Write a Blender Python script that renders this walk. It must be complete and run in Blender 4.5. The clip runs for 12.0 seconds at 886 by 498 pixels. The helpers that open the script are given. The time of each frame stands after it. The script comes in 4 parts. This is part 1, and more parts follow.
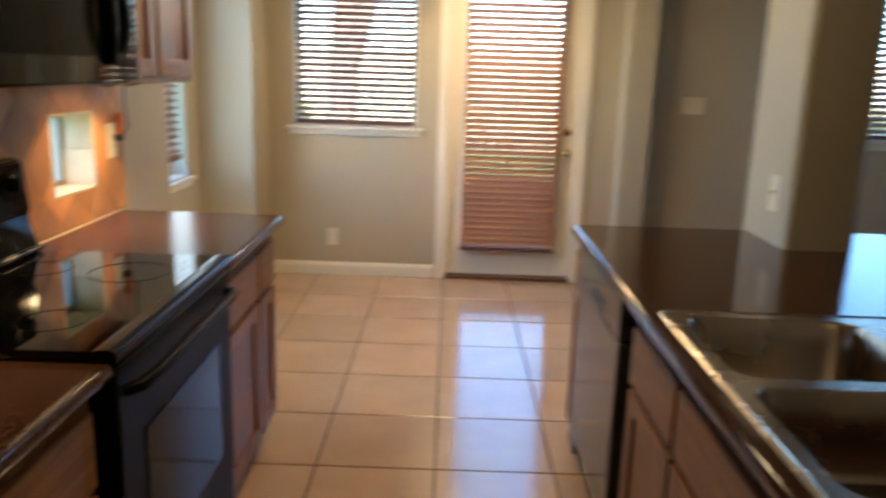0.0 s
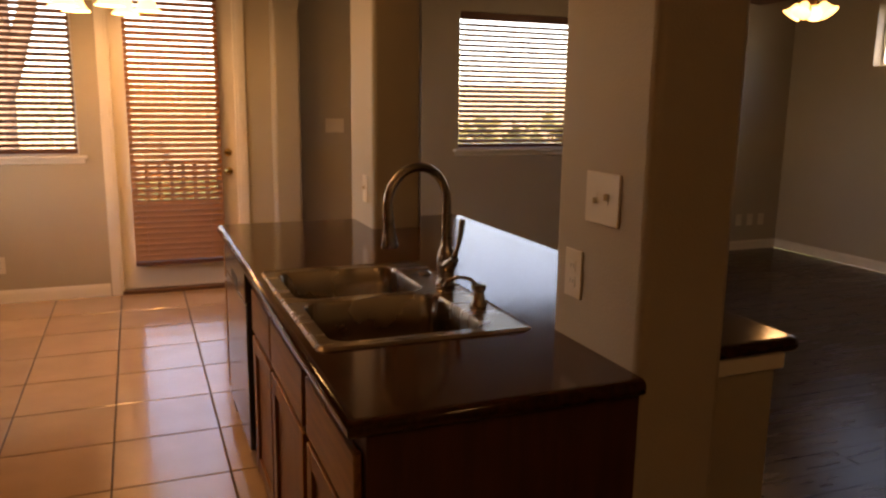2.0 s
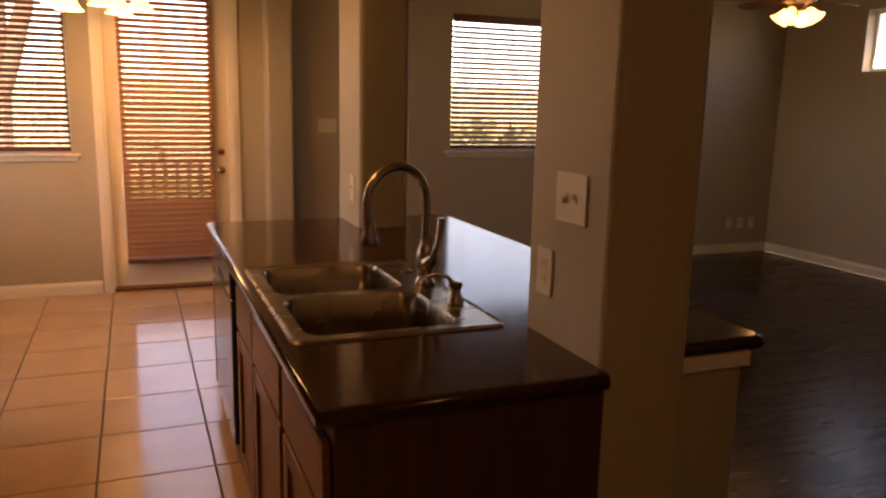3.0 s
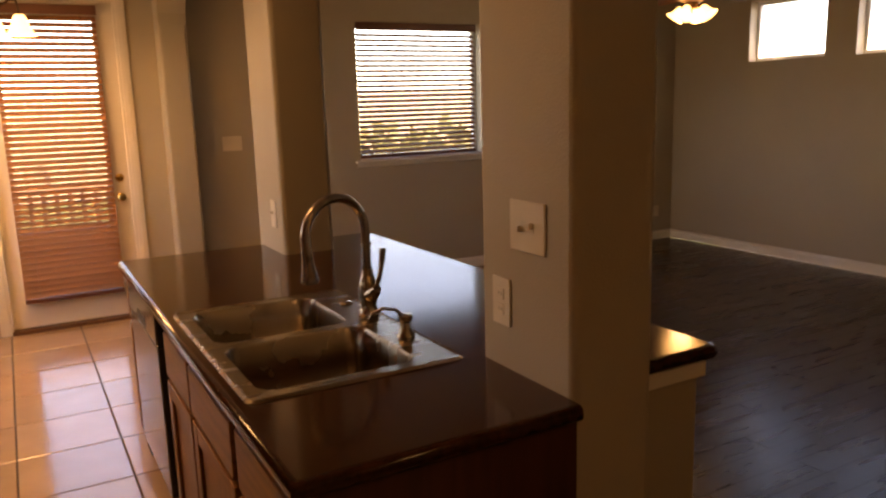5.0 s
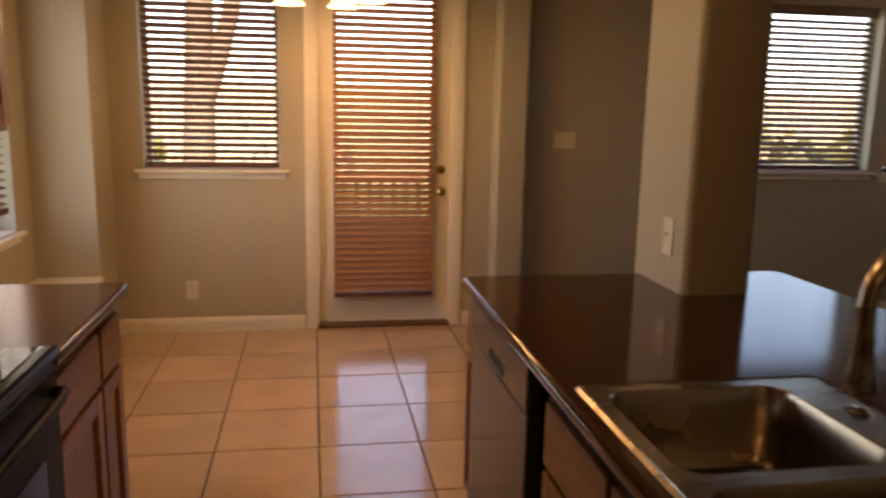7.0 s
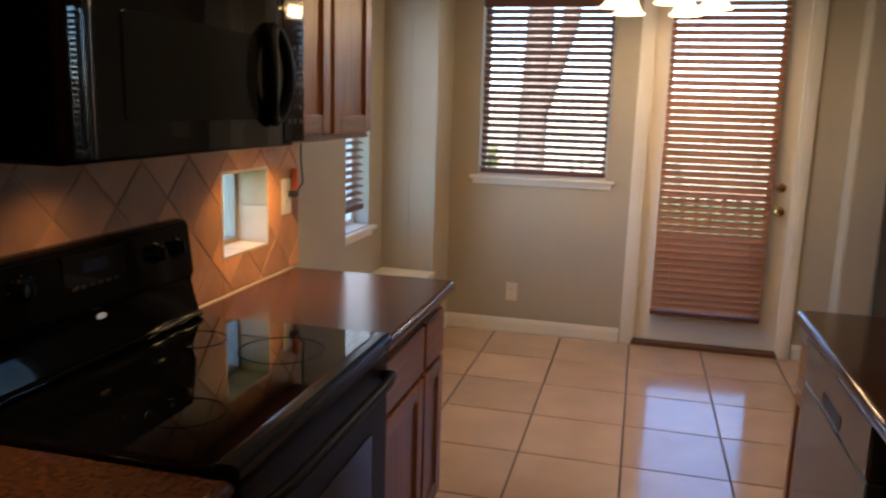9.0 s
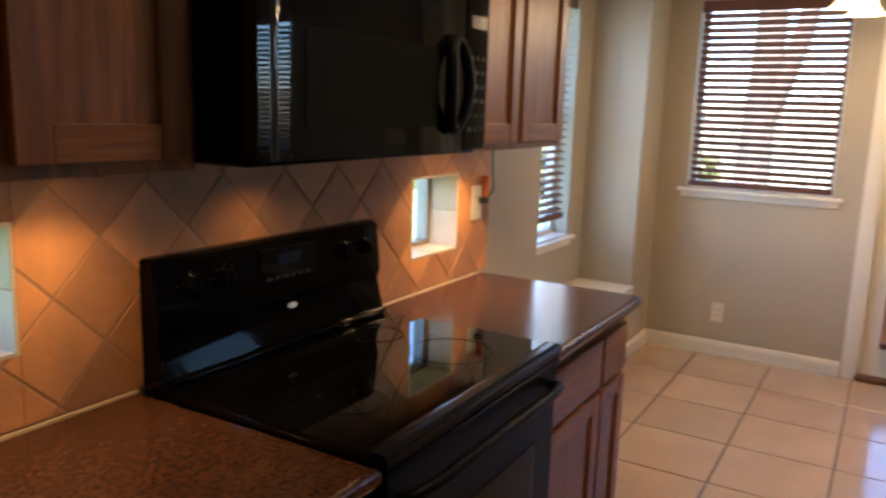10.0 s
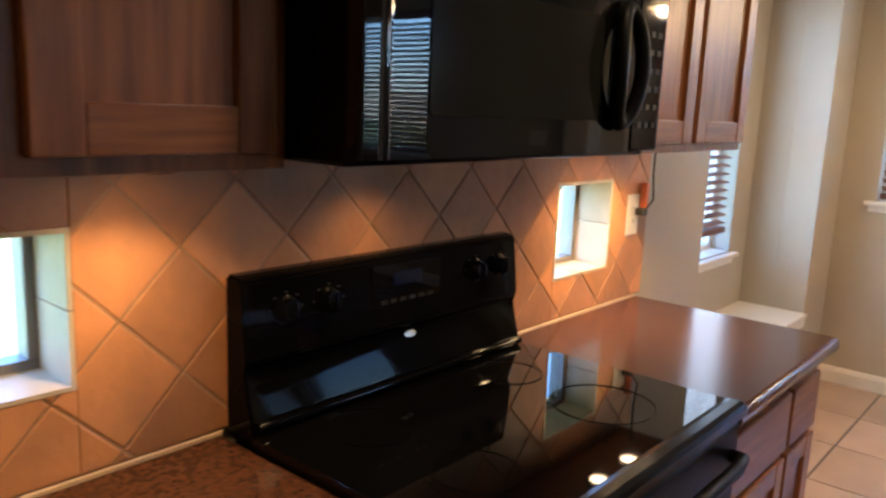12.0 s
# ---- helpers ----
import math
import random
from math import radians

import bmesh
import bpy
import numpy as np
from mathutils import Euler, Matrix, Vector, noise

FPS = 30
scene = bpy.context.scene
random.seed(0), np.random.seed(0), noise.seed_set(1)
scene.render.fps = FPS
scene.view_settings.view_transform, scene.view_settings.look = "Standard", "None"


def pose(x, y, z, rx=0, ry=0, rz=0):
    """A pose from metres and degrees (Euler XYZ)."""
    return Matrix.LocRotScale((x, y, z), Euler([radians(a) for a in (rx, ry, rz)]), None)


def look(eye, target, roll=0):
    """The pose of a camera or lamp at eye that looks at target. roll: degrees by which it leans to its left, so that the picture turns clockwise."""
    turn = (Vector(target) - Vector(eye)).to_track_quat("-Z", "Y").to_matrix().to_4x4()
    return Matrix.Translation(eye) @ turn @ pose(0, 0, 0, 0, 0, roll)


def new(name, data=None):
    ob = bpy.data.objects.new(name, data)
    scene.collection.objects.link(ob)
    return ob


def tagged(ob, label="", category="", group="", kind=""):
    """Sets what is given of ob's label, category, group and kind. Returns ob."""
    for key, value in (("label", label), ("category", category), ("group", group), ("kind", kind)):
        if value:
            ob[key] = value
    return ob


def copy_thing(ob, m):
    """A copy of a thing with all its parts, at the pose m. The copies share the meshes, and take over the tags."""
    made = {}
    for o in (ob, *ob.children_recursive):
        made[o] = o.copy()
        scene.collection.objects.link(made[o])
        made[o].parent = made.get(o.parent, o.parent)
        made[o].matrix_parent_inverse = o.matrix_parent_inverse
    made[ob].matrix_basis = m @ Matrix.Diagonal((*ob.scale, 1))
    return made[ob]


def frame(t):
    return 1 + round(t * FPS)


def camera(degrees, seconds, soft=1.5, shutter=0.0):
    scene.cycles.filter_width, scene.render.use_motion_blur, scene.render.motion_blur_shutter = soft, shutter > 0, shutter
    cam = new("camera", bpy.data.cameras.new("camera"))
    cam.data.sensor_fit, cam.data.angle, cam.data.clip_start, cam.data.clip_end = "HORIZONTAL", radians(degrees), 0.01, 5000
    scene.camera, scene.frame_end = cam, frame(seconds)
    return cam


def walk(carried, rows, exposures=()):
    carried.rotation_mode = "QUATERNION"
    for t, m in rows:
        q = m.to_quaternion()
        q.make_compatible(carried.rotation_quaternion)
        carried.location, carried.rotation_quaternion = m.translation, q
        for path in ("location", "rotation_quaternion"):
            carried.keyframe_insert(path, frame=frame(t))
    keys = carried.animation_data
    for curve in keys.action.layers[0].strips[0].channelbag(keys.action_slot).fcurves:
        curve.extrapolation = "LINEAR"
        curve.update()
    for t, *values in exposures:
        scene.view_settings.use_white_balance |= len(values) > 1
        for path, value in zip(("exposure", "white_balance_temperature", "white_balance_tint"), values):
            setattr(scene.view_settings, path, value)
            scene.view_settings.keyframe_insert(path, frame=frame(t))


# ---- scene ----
cam = camera(60.0, 12.0, soft=2.4, shutter=0.4)
PATH = [
    (0, (-0.496, -0.495, 1.485), (-0.502, 1.454, 1.034), 1.9),
    (0.5, (-0.525, -0.817, 1.541), (-0.018, 1.08, 1.161), 2.0),
    (1, (-0.433, -1.029, 1.502), (0.122, 0.855, 1.123), 3.0),
    (1.5, (-0.374, -1.197, 1.502), (0.422, 0.598, 1.123), 0.4),
    (2, (-0.343, -1.337, 1.521), (0.386, 0.486, 1.141), 0.8),
    (2.5, (-0.312, -1.423, 1.522), (0.391, 0.413, 1.158), 1.5),
    (3, (-0.304, -1.407, 1.521), (0.43, 0.415, 1.145), 1.3),
    (3.5, (-0.333, -1.353, 1.512), (0.369, 0.479, 1.124), 0.1),
    (3.7, (-0.341, -1.341, 1.519), (0.414, 0.477, 1.164), -0.9),
    (5.3, (-0.387, -1.214, 1.608), (0.575, 0.497, 1.225), -1.5),
    (5.5, (-0.397, -1.079, 1.609), (0.455, 0.696, 1.257), -0.4),
    (6, (-0.452, -0.758, 1.551), (0.055, 1.145, 1.204), 0.8),
    (6.5, (-0.528, -0.454, 1.557), (-0.057, 1.461, 1.228), 2.0),
    (7, (-0.522, -0.189, 1.52), (-0.191, 1.749, 1.154), 1.2),
    (7.5, (-0.477, 0.031, 1.53), (-0.455, 2.005, 1.208), 2.3),
    (7.7, (-0.457, 0.086, 1.517), (-0.551, 2.052, 1.162), 2.2),
    (9.3, (-0.53, -0.185, 1.537), (-1.1, 1.7, 1.173), 1.6),
    (9.5, (-0.512, -0.182, 1.54), (-1.165, 1.672, 1.177), 1.5),
    (10, (-0.427, -0.13, 1.534), (-1.419, 1.569, 1.174), 1.9),
    (10.5, (-0.448, -0.093, 1.522), (-1.625, 1.471, 1.142), 1.7),
    (11, (-0.493, -0.071, 1.515), (-1.82, 1.376, 1.132), 0.5),
    (11.5, (-0.582, 0.031, 1.503), (-1.937, 1.46, 1.157), 2.7),
    (12, (-0.647, 0.164, 1.505), (-1.922, 1.661, 1.14), 2.4),
]
EXPOSURES = [(0.0, 3.9, 5450, -2), (0.5, 3.55, 6900, 10), (1.0, 3.15, 10900, 35), (1.5, 3.33, 9800, 26), (2.5, 3.33, 11400, 37), (3.5, 3.35, 11200, 36), (5.5, 3.72, 10400, 28),
             (6.0, 3.36, 8600, 18), (6.5, 3.13, 9900, 24), (7.5, 3.12, 7200, 17), (9.5, 3.36, 5550, 9), (10.5, 3.8, 5350, 10), (11.0, 3.8, 5200, 10), (12.0, 4.17, 5150, 10)]
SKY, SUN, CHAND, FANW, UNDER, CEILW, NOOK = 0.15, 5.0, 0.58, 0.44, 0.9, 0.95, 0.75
walk(cam, [(t, look(eye, target, roll)) for t, eye, target, roll in PATH], EXPOSURES)

# ---- world and sun ----
world = bpy.data.worlds.new("sky")
scene.world = world
world.use_nodes = True
wn = world.node_tree.nodes
sky = wn.new("ShaderNodeTexSky")
sky.sky_type, sky.sun_disc = "NISHITA", False
sky.sun_elevation, sky.sun_rotation = radians(52), radians(172)
sky.ozone_density, sky.dust_density = 5.0, 0.3
world.node_tree.links.new(sky.outputs[0], wn["Background"].inputs[0])
wn["Background"].inputs[1].default_value = SKY
sun = new("sun", bpy.data.lights.new("sun", "SUN"))
sun.data.energy, sun.data.angle, sun.data.color = SUN, radians(0.5), (1.0, 0.95, 0.86)
sun.matrix_world = look((1, -7, 9), (0, 0, 0))


def lamp(name, kind, where, watts, colour, size, target=None, size_y=None):
    ob = new(name, bpy.data.lights.new(name, kind))
    ob.data.energy, ob.data.color = watts, colour
    if kind == "AREA":
        ob.data.size = size
        if size_y:
            ob.data.shape, ob.data.size_y = "RECTANGLE", size_y
    else:
        ob.data.shadow_soft_size = size
    ob.matrix_world = look(where, target) if target else pose(*where)
    return ob


# ---- materials ----
def material(name, colour, rough=0.5, metal=0.0, second=None, scale=8.0, stretch=(1, 1, 1), bump=0.0, fine=60.0, spread=0.0,
             detail=4.0, coat=0.0, spec=0.5, edges=(0.35, 0.7), rough_spread=0.0, emit=None, power=0.0):
    """Principled surface with a coarse blend of two colours, a fine relief and a tint that differs from piece to piece."""
    m = bpy.data.materials.new(name)
    m.use_nodes = True
    n, link = m.node_tree.nodes, m.node_tree.links.new
    b = n["Principled BSDF"]
    b.inputs["Metallic"].default_value, b.inputs["Roughness"].default_value = metal, rough
    b.inputs["Coat Weight"].default_value = coat
    b.inputs["Specular IOR Level"].default_value = spec
    b.inputs["Coat Roughness"].default_value = 0.12
    second = second or tuple(c * 0.86 for c in colour)
    place = n.new("ShaderNodeTexCoord")
    shape = n.new("ShaderNodeMapping")
    shape.inputs["Scale"].default_value = stretch
    link(place.outputs["Object"], shape.inputs["Vector"])
    info = n.new("ShaderNodeObjectInfo")
    shift = n.new("ShaderNodeVectorMath")
    shift.operation = "ADD"
    link(shape.outputs[0], shift.inputs[0])
    far = n.new("ShaderNodeMath")
    far.operation = "MULTIPLY"
    far.inputs[1].default_value = 37.0 if spread else 0.0
    link(info.outputs["Random"], far.inputs[0])
    link(far.outputs[0], shift.inputs[1])
    big = n.new("ShaderNodeTexNoise")
    big.inputs["Scale"].default_value, big.inputs["Detail"].default_value = scale, detail
    link(shift.outputs[0], big.inputs["Vector"])
    ramp = n.new("ShaderNodeValToRGB")
    ramp.color_ramp.elements[0].position, ramp.color_ramp.elements[1].position = edges
    ramp.color_ramp.elements[0].color, ramp.color_ramp.elements[1].color = (*second, 1), (*colour, 1)
    link(big.outputs[0], ramp.inputs[0])
    tint = n.new("ShaderNodeHueSaturation")
    link(ramp.outputs[0], tint.inputs["Color"])
    if spread:
        val = n.new("ShaderNodeMapRange")
        val.inputs["To Min"].default_value, val.inputs["To Max"].default_value = 1 - spread, 1 + spread
        link(info.outputs["Random"], val.inputs[0])
        link(val.outputs[0], tint.inputs["Value"])
    link(tint.outputs[0], b.inputs["Base Color"])
    grain = n.new("ShaderNodeTexNoise")
    grain.inputs["Scale"].default_value, grain.inputs["Detail"].default_value = fine, 3.0
    link(shift.outputs[0], grain.inputs["Vector"])
    if rough_spread:
        rr = n.new("ShaderNodeMapRange")
        rr.inputs["To Min"].default_value, rr.inputs["To Max"].default_value = rough - rough_spread, rough + rough_spread
        link(big.outputs[0], rr.inputs[0])
        link(rr.outputs[0], b.inputs["Roughness"])
    if bump:
        bp = n.new("ShaderNodeBump")
        bp.inputs["Strength"].default_value, bp.inputs["Distance"].default_value = bump, 0.004
        link(grain.outputs[0], bp.inputs["Height"])
        link(bp.outputs[0], b.inputs["Normal"])
    if emit:
        b.inputs["Emission Color"].default_value = (*emit, 1)
        b.inputs["Emission Strength"].default_value = power
    return m


def translucent(name, colour, share, rough=0.45):
    """Thin wood or cloth that lets a share of the light through."""
    m = material(name, colour, rough, scale=6, stretch=(1, 12, 12), bump=0.1, spread=0.12)
    n, link = m.node_tree.nodes, m.node_tree.links.new
    mix, through_it = n.new("ShaderNodeMixShader"), n.new("ShaderNodeBsdfTranslucent")
    through_it.inputs[0].default_value = (*[min(1, c * 1.25) for c in colour], 1)
    mix.inputs[0].default_value = share
    link(n["Principled BSDF"].outputs[0], mix.inputs[1])
    link(through_it.outputs[0], mix.inputs[2])
    link(mix.outputs[0], n["Material Output"].inputs[0])
    return m


WALL = material("wall_paint", (0.44, 0.388, 0.295), 0.6, second=(0.41, 0.36, 0.272), scale=1.3, bump=0.35, fine=140)
CEIL = material("ceiling_paint", (0.72, 0.68, 0.60), 0.8, scale=2, bump=0.4, fine=90)
TRIM = material("trim_paint", (0.80, 0.75, 0.66), 0.35, second=(0.72, 0.68, 0.60), scale=3, bump=0.08)
TILE = material("floor_tile", (0.57, 0.385, 0.255), 0.15, second=(0.49, 0.33, 0.218), scale=3.5, bump=0.07, fine=25, spread=0.07, spec=0.9,
                rough_spread=0.035, detail=6, coat=0.5)
GROUT = material("grout", (0.105, 0.073, 0.057), 0.85, scale=9, bump=0.3)
SPLASH = material("slate_tile", (0.58, 0.255, 0.082), 0.42, second=(0.34, 0.16, 0.062), scale=5, bump=0.8, fine=18, spread=0.26, detail=8)
CAULK = material("caulk", (0.46, 0.33, 0.20), 0.6, scale=12, bump=0.1)
SPLASH_GROUT = material("tile_grout", (0.38, 0.22, 0.11), 0.85, scale=20, bump=0.3)
LINER = material("stone_liner", (0.60, 0.50, 0.34), 0.45, second=(0.47, 0.385, 0.255), scale=7, bump=0.2, spread=0.06)
PLANK = material("dark_plank", (0.027, 0.0098, 0.0075), 0.26, second=(0.015, 0.006, 0.0045), scale=2.5, stretch=(1, 9, 9), bump=0.2,
                 fine=20, spread=0.3, rough_spread=0.07)
COUNTER = material("laminate", (0.092, 0.037, 0.016), 0.19, second=(0.042, 0.0175, 0.009), scale=85, spec=0.32, fine=90, detail=7,
                   edges=(0.36, 0.66))
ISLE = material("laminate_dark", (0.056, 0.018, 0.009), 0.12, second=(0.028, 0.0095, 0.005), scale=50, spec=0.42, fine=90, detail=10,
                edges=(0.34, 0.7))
OAK = material("stained_oak", (0.30, 0.118, 0.030), 0.36, spec=0.28, second=(0.17, 0.064, 0.017), scale=4.5, stretch=(11, 11, 0.8), bump=0.18,
               fine=22, spread=0.10, detail=7)
OAK_ACROSS = material("stained_oak_across", (0.30, 0.118, 0.030), 0.36, spec=0.28, second=(0.17, 0.064, 0.017), scale=4.5, stretch=(11, 0.8, 11), bump=0.18,
                      fine=22, spread=0.10, detail=7)
# Oak darkened for shade in cabinet recesses; also plain dark wood of fan blades.
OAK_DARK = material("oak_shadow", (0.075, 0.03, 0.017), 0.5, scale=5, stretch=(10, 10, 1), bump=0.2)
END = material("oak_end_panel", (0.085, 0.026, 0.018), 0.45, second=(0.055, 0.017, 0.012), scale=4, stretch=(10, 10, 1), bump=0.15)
BLACK = material("black_enamel", (0.003, 0.003, 0.0035), 0.05, second=(0.002, 0.002, 0.0025), scale=3, spec=0.09)
BLACK_SOFT = material("black_plastic", (0.004, 0.004, 0.0045), 0.22, scale=9, bump=0.05, spec=0.09)
GRIP = material("matt_black_grip", (0.003, 0.003, 0.003), 0.45, spec=0.08, scale=9)
COOKTOP = material("cooktop_glass", (0.003, 0.003, 0.003), 0.035, second=(0.002, 0.002, 0.002), scale=4, spec=0.32)
MWDOOR = material("microwave_glass", (0.004, 0.004, 0.0045), 0.025, second=(0.003, 0.003, 0.0035), scale=3, spec=0.42, bump=0.012, fine=7)
# Base grey lifted to stand in for the wall mirrored in the microwave window.
SMOKED = material("smoked_glass", (0.0125, 0.0125, 0.011), 0.10, second=(0.011, 0.011, 0.0095), scale=3, spec=0.06)
DISPLAY = material("display", (0.006, 0.008, 0.016), 0.1, emit=(0.05, 0.12, 0.4), power=0.0006)
INK = material("panel_print", (0.03, 0.03, 0.028), 0.6, spec=0.1)
BADGE = material("badge", (0.75, 0.74, 0.70), 0.25, metal=0.7)
STEEL = material("brushed_steel", (0.37, 0.315, 0.25), 0.27, metal=1.0, second=(0.335, 0.285, 0.225), scale=4, stretch=(1, 4, 1),
                 rough_spread=0.03)
WASHER = material("dishwasher_steel", (0.08, 0.072, 0.063), 0.16, metal=0.4, scale=4, stretch=(1, 1, 6), rough_spread=0.02)
NICKEL = material("brushed_nickel", (0.40, 0.34, 0.27), 0.24, metal=1.0, scale=10)
BRASS = material("brass", (0.72, 0.50, 0.20), 0.22, metal=1.0, scale=9)
BRONZE = material("dark_bronze", (0.07, 0.04, 0.025), 0.35, metal=0.6, scale=9)
PLASTIC = material("ivory_plastic", (0.74, 0.68, 0.56), 0.35, scale=5)
DARKPL = material("black_plug", (0.02, 0.02, 0.02), 0.5)
ORANGE = material("orange_plug", (0.75, 0.20, 0.06), 0.45)
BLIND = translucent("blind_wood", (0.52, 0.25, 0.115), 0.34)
# Window slats look dark against daylight; that backlit tone is put into the wood.
BLIND_BACKLIT = translucent("blind_wood_backlit", (0.27, 0.12, 0.066), 0.14)
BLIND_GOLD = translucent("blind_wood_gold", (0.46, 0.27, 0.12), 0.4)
BLIND_DARK = material("blind_rail", (0.13, 0.05, 0.028), 0.4, scale=5, stretch=(1, 10, 10), bump=0.15)
SILL_WOOD = material("threshold_wood", (0.15, 0.07, 0.035), 0.5, second=(0.10, 0.045, 0.022), scale=6, stretch=(1, 10, 10), bump=0.15)
CORD = material("blind_cord", (0.35, 0.20, 0.12), 0.8)
VINYL = material("white_vinyl", (0.80, 0.80, 0.78), 0.4)
ALU = material("grey_aluminium", (0.30, 0.28, 0.25), 0.45, metal=0.4)
FIXTURE = material("silver_strip", (0.22, 0.20, 0.17), 0.3, metal=0.9)
PUCK = material("puck_lens", (0.85, 0.75, 0.55), 0.4, emit=(1.0, 0.6, 0.26), power=3.0)
SHADE = material("lamp_glass", (0.85, 0.72, 0.48), 0.35, emit=(1.0, 0.60, 0.22), power=0.5)
BARK = material("bark", (0.20, 0.14, 0.10), 0.9, second=(0.12, 0.08, 0.06), scale=9, stretch=(3, 3, 1), bump=0.8, fine=20)
LEAF = material("leaf", (0.10, 0.17, 0.04), 0.5, second=(0.06, 0.11, 0.025), scale=2, spread=0.2)
HEDGE = translucent("hedge_leaf", (0.20, 0.19, 0.075), 0.5)
GRASS = material("lawn", (0.13, 0.17, 0.055), 0.9, second=(0.08, 0.11, 0.035), scale=3, bump=0.8)
FENCE = material("cedar_fence", (0.40, 0.32, 0.22), 0.8, second=(0.30, 0.24, 0.16), scale=4, stretch=(12, 12, 1), bump=0.4, spread=0.15)
RAIL = material("brown_screen", (0.42, 0.25, 0.16), 0.8, second=(0.32, 0.18, 0.11), scale=4, stretch=(12, 12, 1), bump=0.4, spread=0.15)
PATIO = material("patio_concrete", (0.42, 0.34, 0.27), 0.85, second=(0.33, 0.27, 0.21), scale=3, bump=0.5)

pane_mat = bpy.data.materials.new("window_glass")
pane_mat.use_nodes = True
pg = pane_mat.node_tree.nodes["Principled BSDF"]
pg.inputs["Transmission Weight"].default_value, pg.inputs["Roughness"].default_value, pg.inputs["IOR"].default_value = 1.0, 0.0, 1.02

# ---- building helpers ----
ORIGIN = {}


def thing(name, at, label, category, group="", kind=""):
    ob = new(name)
    ob.empty_display_size = 0.1
    ob.location = at
    ORIGIN[ob.name] = Vector(at)
    return tagged(ob, label, category, group, kind)


def part(name, bm, mat, parent=None, label="", smooth=False):
    """One mesh object from a bmesh in world metres, under a thing or a part."""
    bmesh.ops.recalc_face_normals(bm, faces=bm.faces)
    org = ORIGIN[parent.name] if parent else Vector((0, 0, 0))
    bm.transform(Matrix.Translation(-org))
    if smooth:
        areas = sorted(f.calc_area() for f in bm.faces)
        middle = areas[len(areas) // 2]
        for f in bm.faces:
            n = f.normal
            level = max(abs(n.x), abs(n.y), abs(n.z)) > 0.9999
            f.smooth = not (level and f.calc_area() > 4 * middle)
        flat = [not f.smooth for f in bm.faces]
    me = bpy.data.meshes.new(name)
    bm.to_mesh(me)
    bm.free()
    me.materials.append(mat)
    ob = new(name, me)
    if smooth:
        me.set_sharp_from_angle(angle=radians(40))
        for f, level in zip(me.polygons, flat):
            f.use_smooth = not level
    ob.parent = parent
    ORIGIN[ob.name] = org
    return tagged(ob, label) if label else ob


def box(bm, x0, x1, y0, y1, z0, z1, r=0.0, seg=2):
    m = Matrix.LocRotScale(((x0 + x1) / 2, (y0 + y1) / 2, (z0 + z1) / 2), None, (abs(x1 - x0), abs(y1 - y0), abs(z1 - z0)))
    made = bmesh.ops.create_cube(bm, size=1, matrix=m)["verts"]
    if r:
        bmesh.ops.bevel(bm, geom=list({e for v in made for e in v.link_edges}), offset=r, segments=seg, affect="EDGES", profile=0.5)
    return bm


def block(name, dims, mat, parent=None, r=0.003, label="", seg=2):
    return part(name, box(bmesh.new(), *dims, r, seg), mat, parent, label, smooth=r > 0)


def tube(bm, pts, radius, sides=14, caps=True):
    """A round bar along points; radius may be one number or one for each point."""
    pts = [Vector(p) for p in pts]
    rad = radius if isinstance(radius, (list, tuple)) else [radius] * len(pts)
    rings, side = [], None
    for i, p in enumerate(pts):
        d = (pts[min(i + 1, len(pts) - 1)] - pts[max(i - 1, 0)]).normalized()
        if side is None:
            side = d.cross(Vector((0, 0, 1)) if abs(d.z) < 0.9 else Vector((1, 0, 0))).normalized()
        side = (side - d * side.dot(d)).normalized()
        up = d.cross(side)
        rings.append([bm.verts.new(p + (side * math.cos(a) + up * math.sin(a)) * rad[i]) for a in
                      [2 * math.pi * k / sides for k in range(sides)]])
    for a, b in zip(rings, rings[1:]):
        for k in range(sides):
            bm.faces.new((a[k], a[(k + 1) % sides], b[(k + 1) % sides], b[k]))
    if caps:
        bm.faces.new(rings[0])
        bm.faces.new(rings[-1])
    return bm


def lathe(bm, profile, at, axis=(0, 0, 1), sides=24):
    """Turns (radius, height) pairs round an axis through at."""
    turn = Vector(axis).to_track_quat("Z", "Y").to_matrix()
    rings = []
    for r, z in profile:
        rings.append([bm.verts.new(Vector(at) + turn @ Vector((r * math.cos(2 * math.pi * k / sides), r * math.sin(2 * math.pi * k / sides), z)))
                      for k in range(sides)])
    for a, b in zip(rings, rings[1:]):
        for k in range(sides):
            bm.faces.new((a[k], a[(k + 1) % sides], b[(k + 1) % sides], b[k]))
    return bm


def slab(bm, outline, axis, lo, hi):
    """Extrudes a flat outline (pairs) along an axis from lo to hi."""
    def at(p, q):
        return {"x": (q, p[0], p[1]), "y": (p[0], q, p[1]), "z": (p[0], p[1], q)}[axis]
    a, b = [bm.verts.new(at(p, lo)) for p in outline], [bm.verts.new(at(p, hi)) for p in outline]
    bm.faces.new(a)
    bm.faces.new(list(reversed(b)))
    for k in range(len(a)):
        bm.faces.new((a[k], a[(k + 1) % len(a)], b[(k + 1) % len(a)], b[k]))
    return bm


def corner(cx, cy, r, a0, a1, n=4):
    return [(cx + r * math.cos(radians(a0 + (a1 - a0) * k / n)), cy + r * math.sin(radians(a0 + (a1 - a0) * k / n))) for k in range(n + 1)]


def round_rect(x0, x1, y0, y1, r, n=6):
    return corner(x1 - r, y1 - r, r, 0, 90, n) + corner(x0 + r, y1 - r, r, 90, 180, n) + corner(x0 + r, y0 + r, r, 180, 270, n) + corner(x1 - r, y0 + r, r, 270, 360, n)


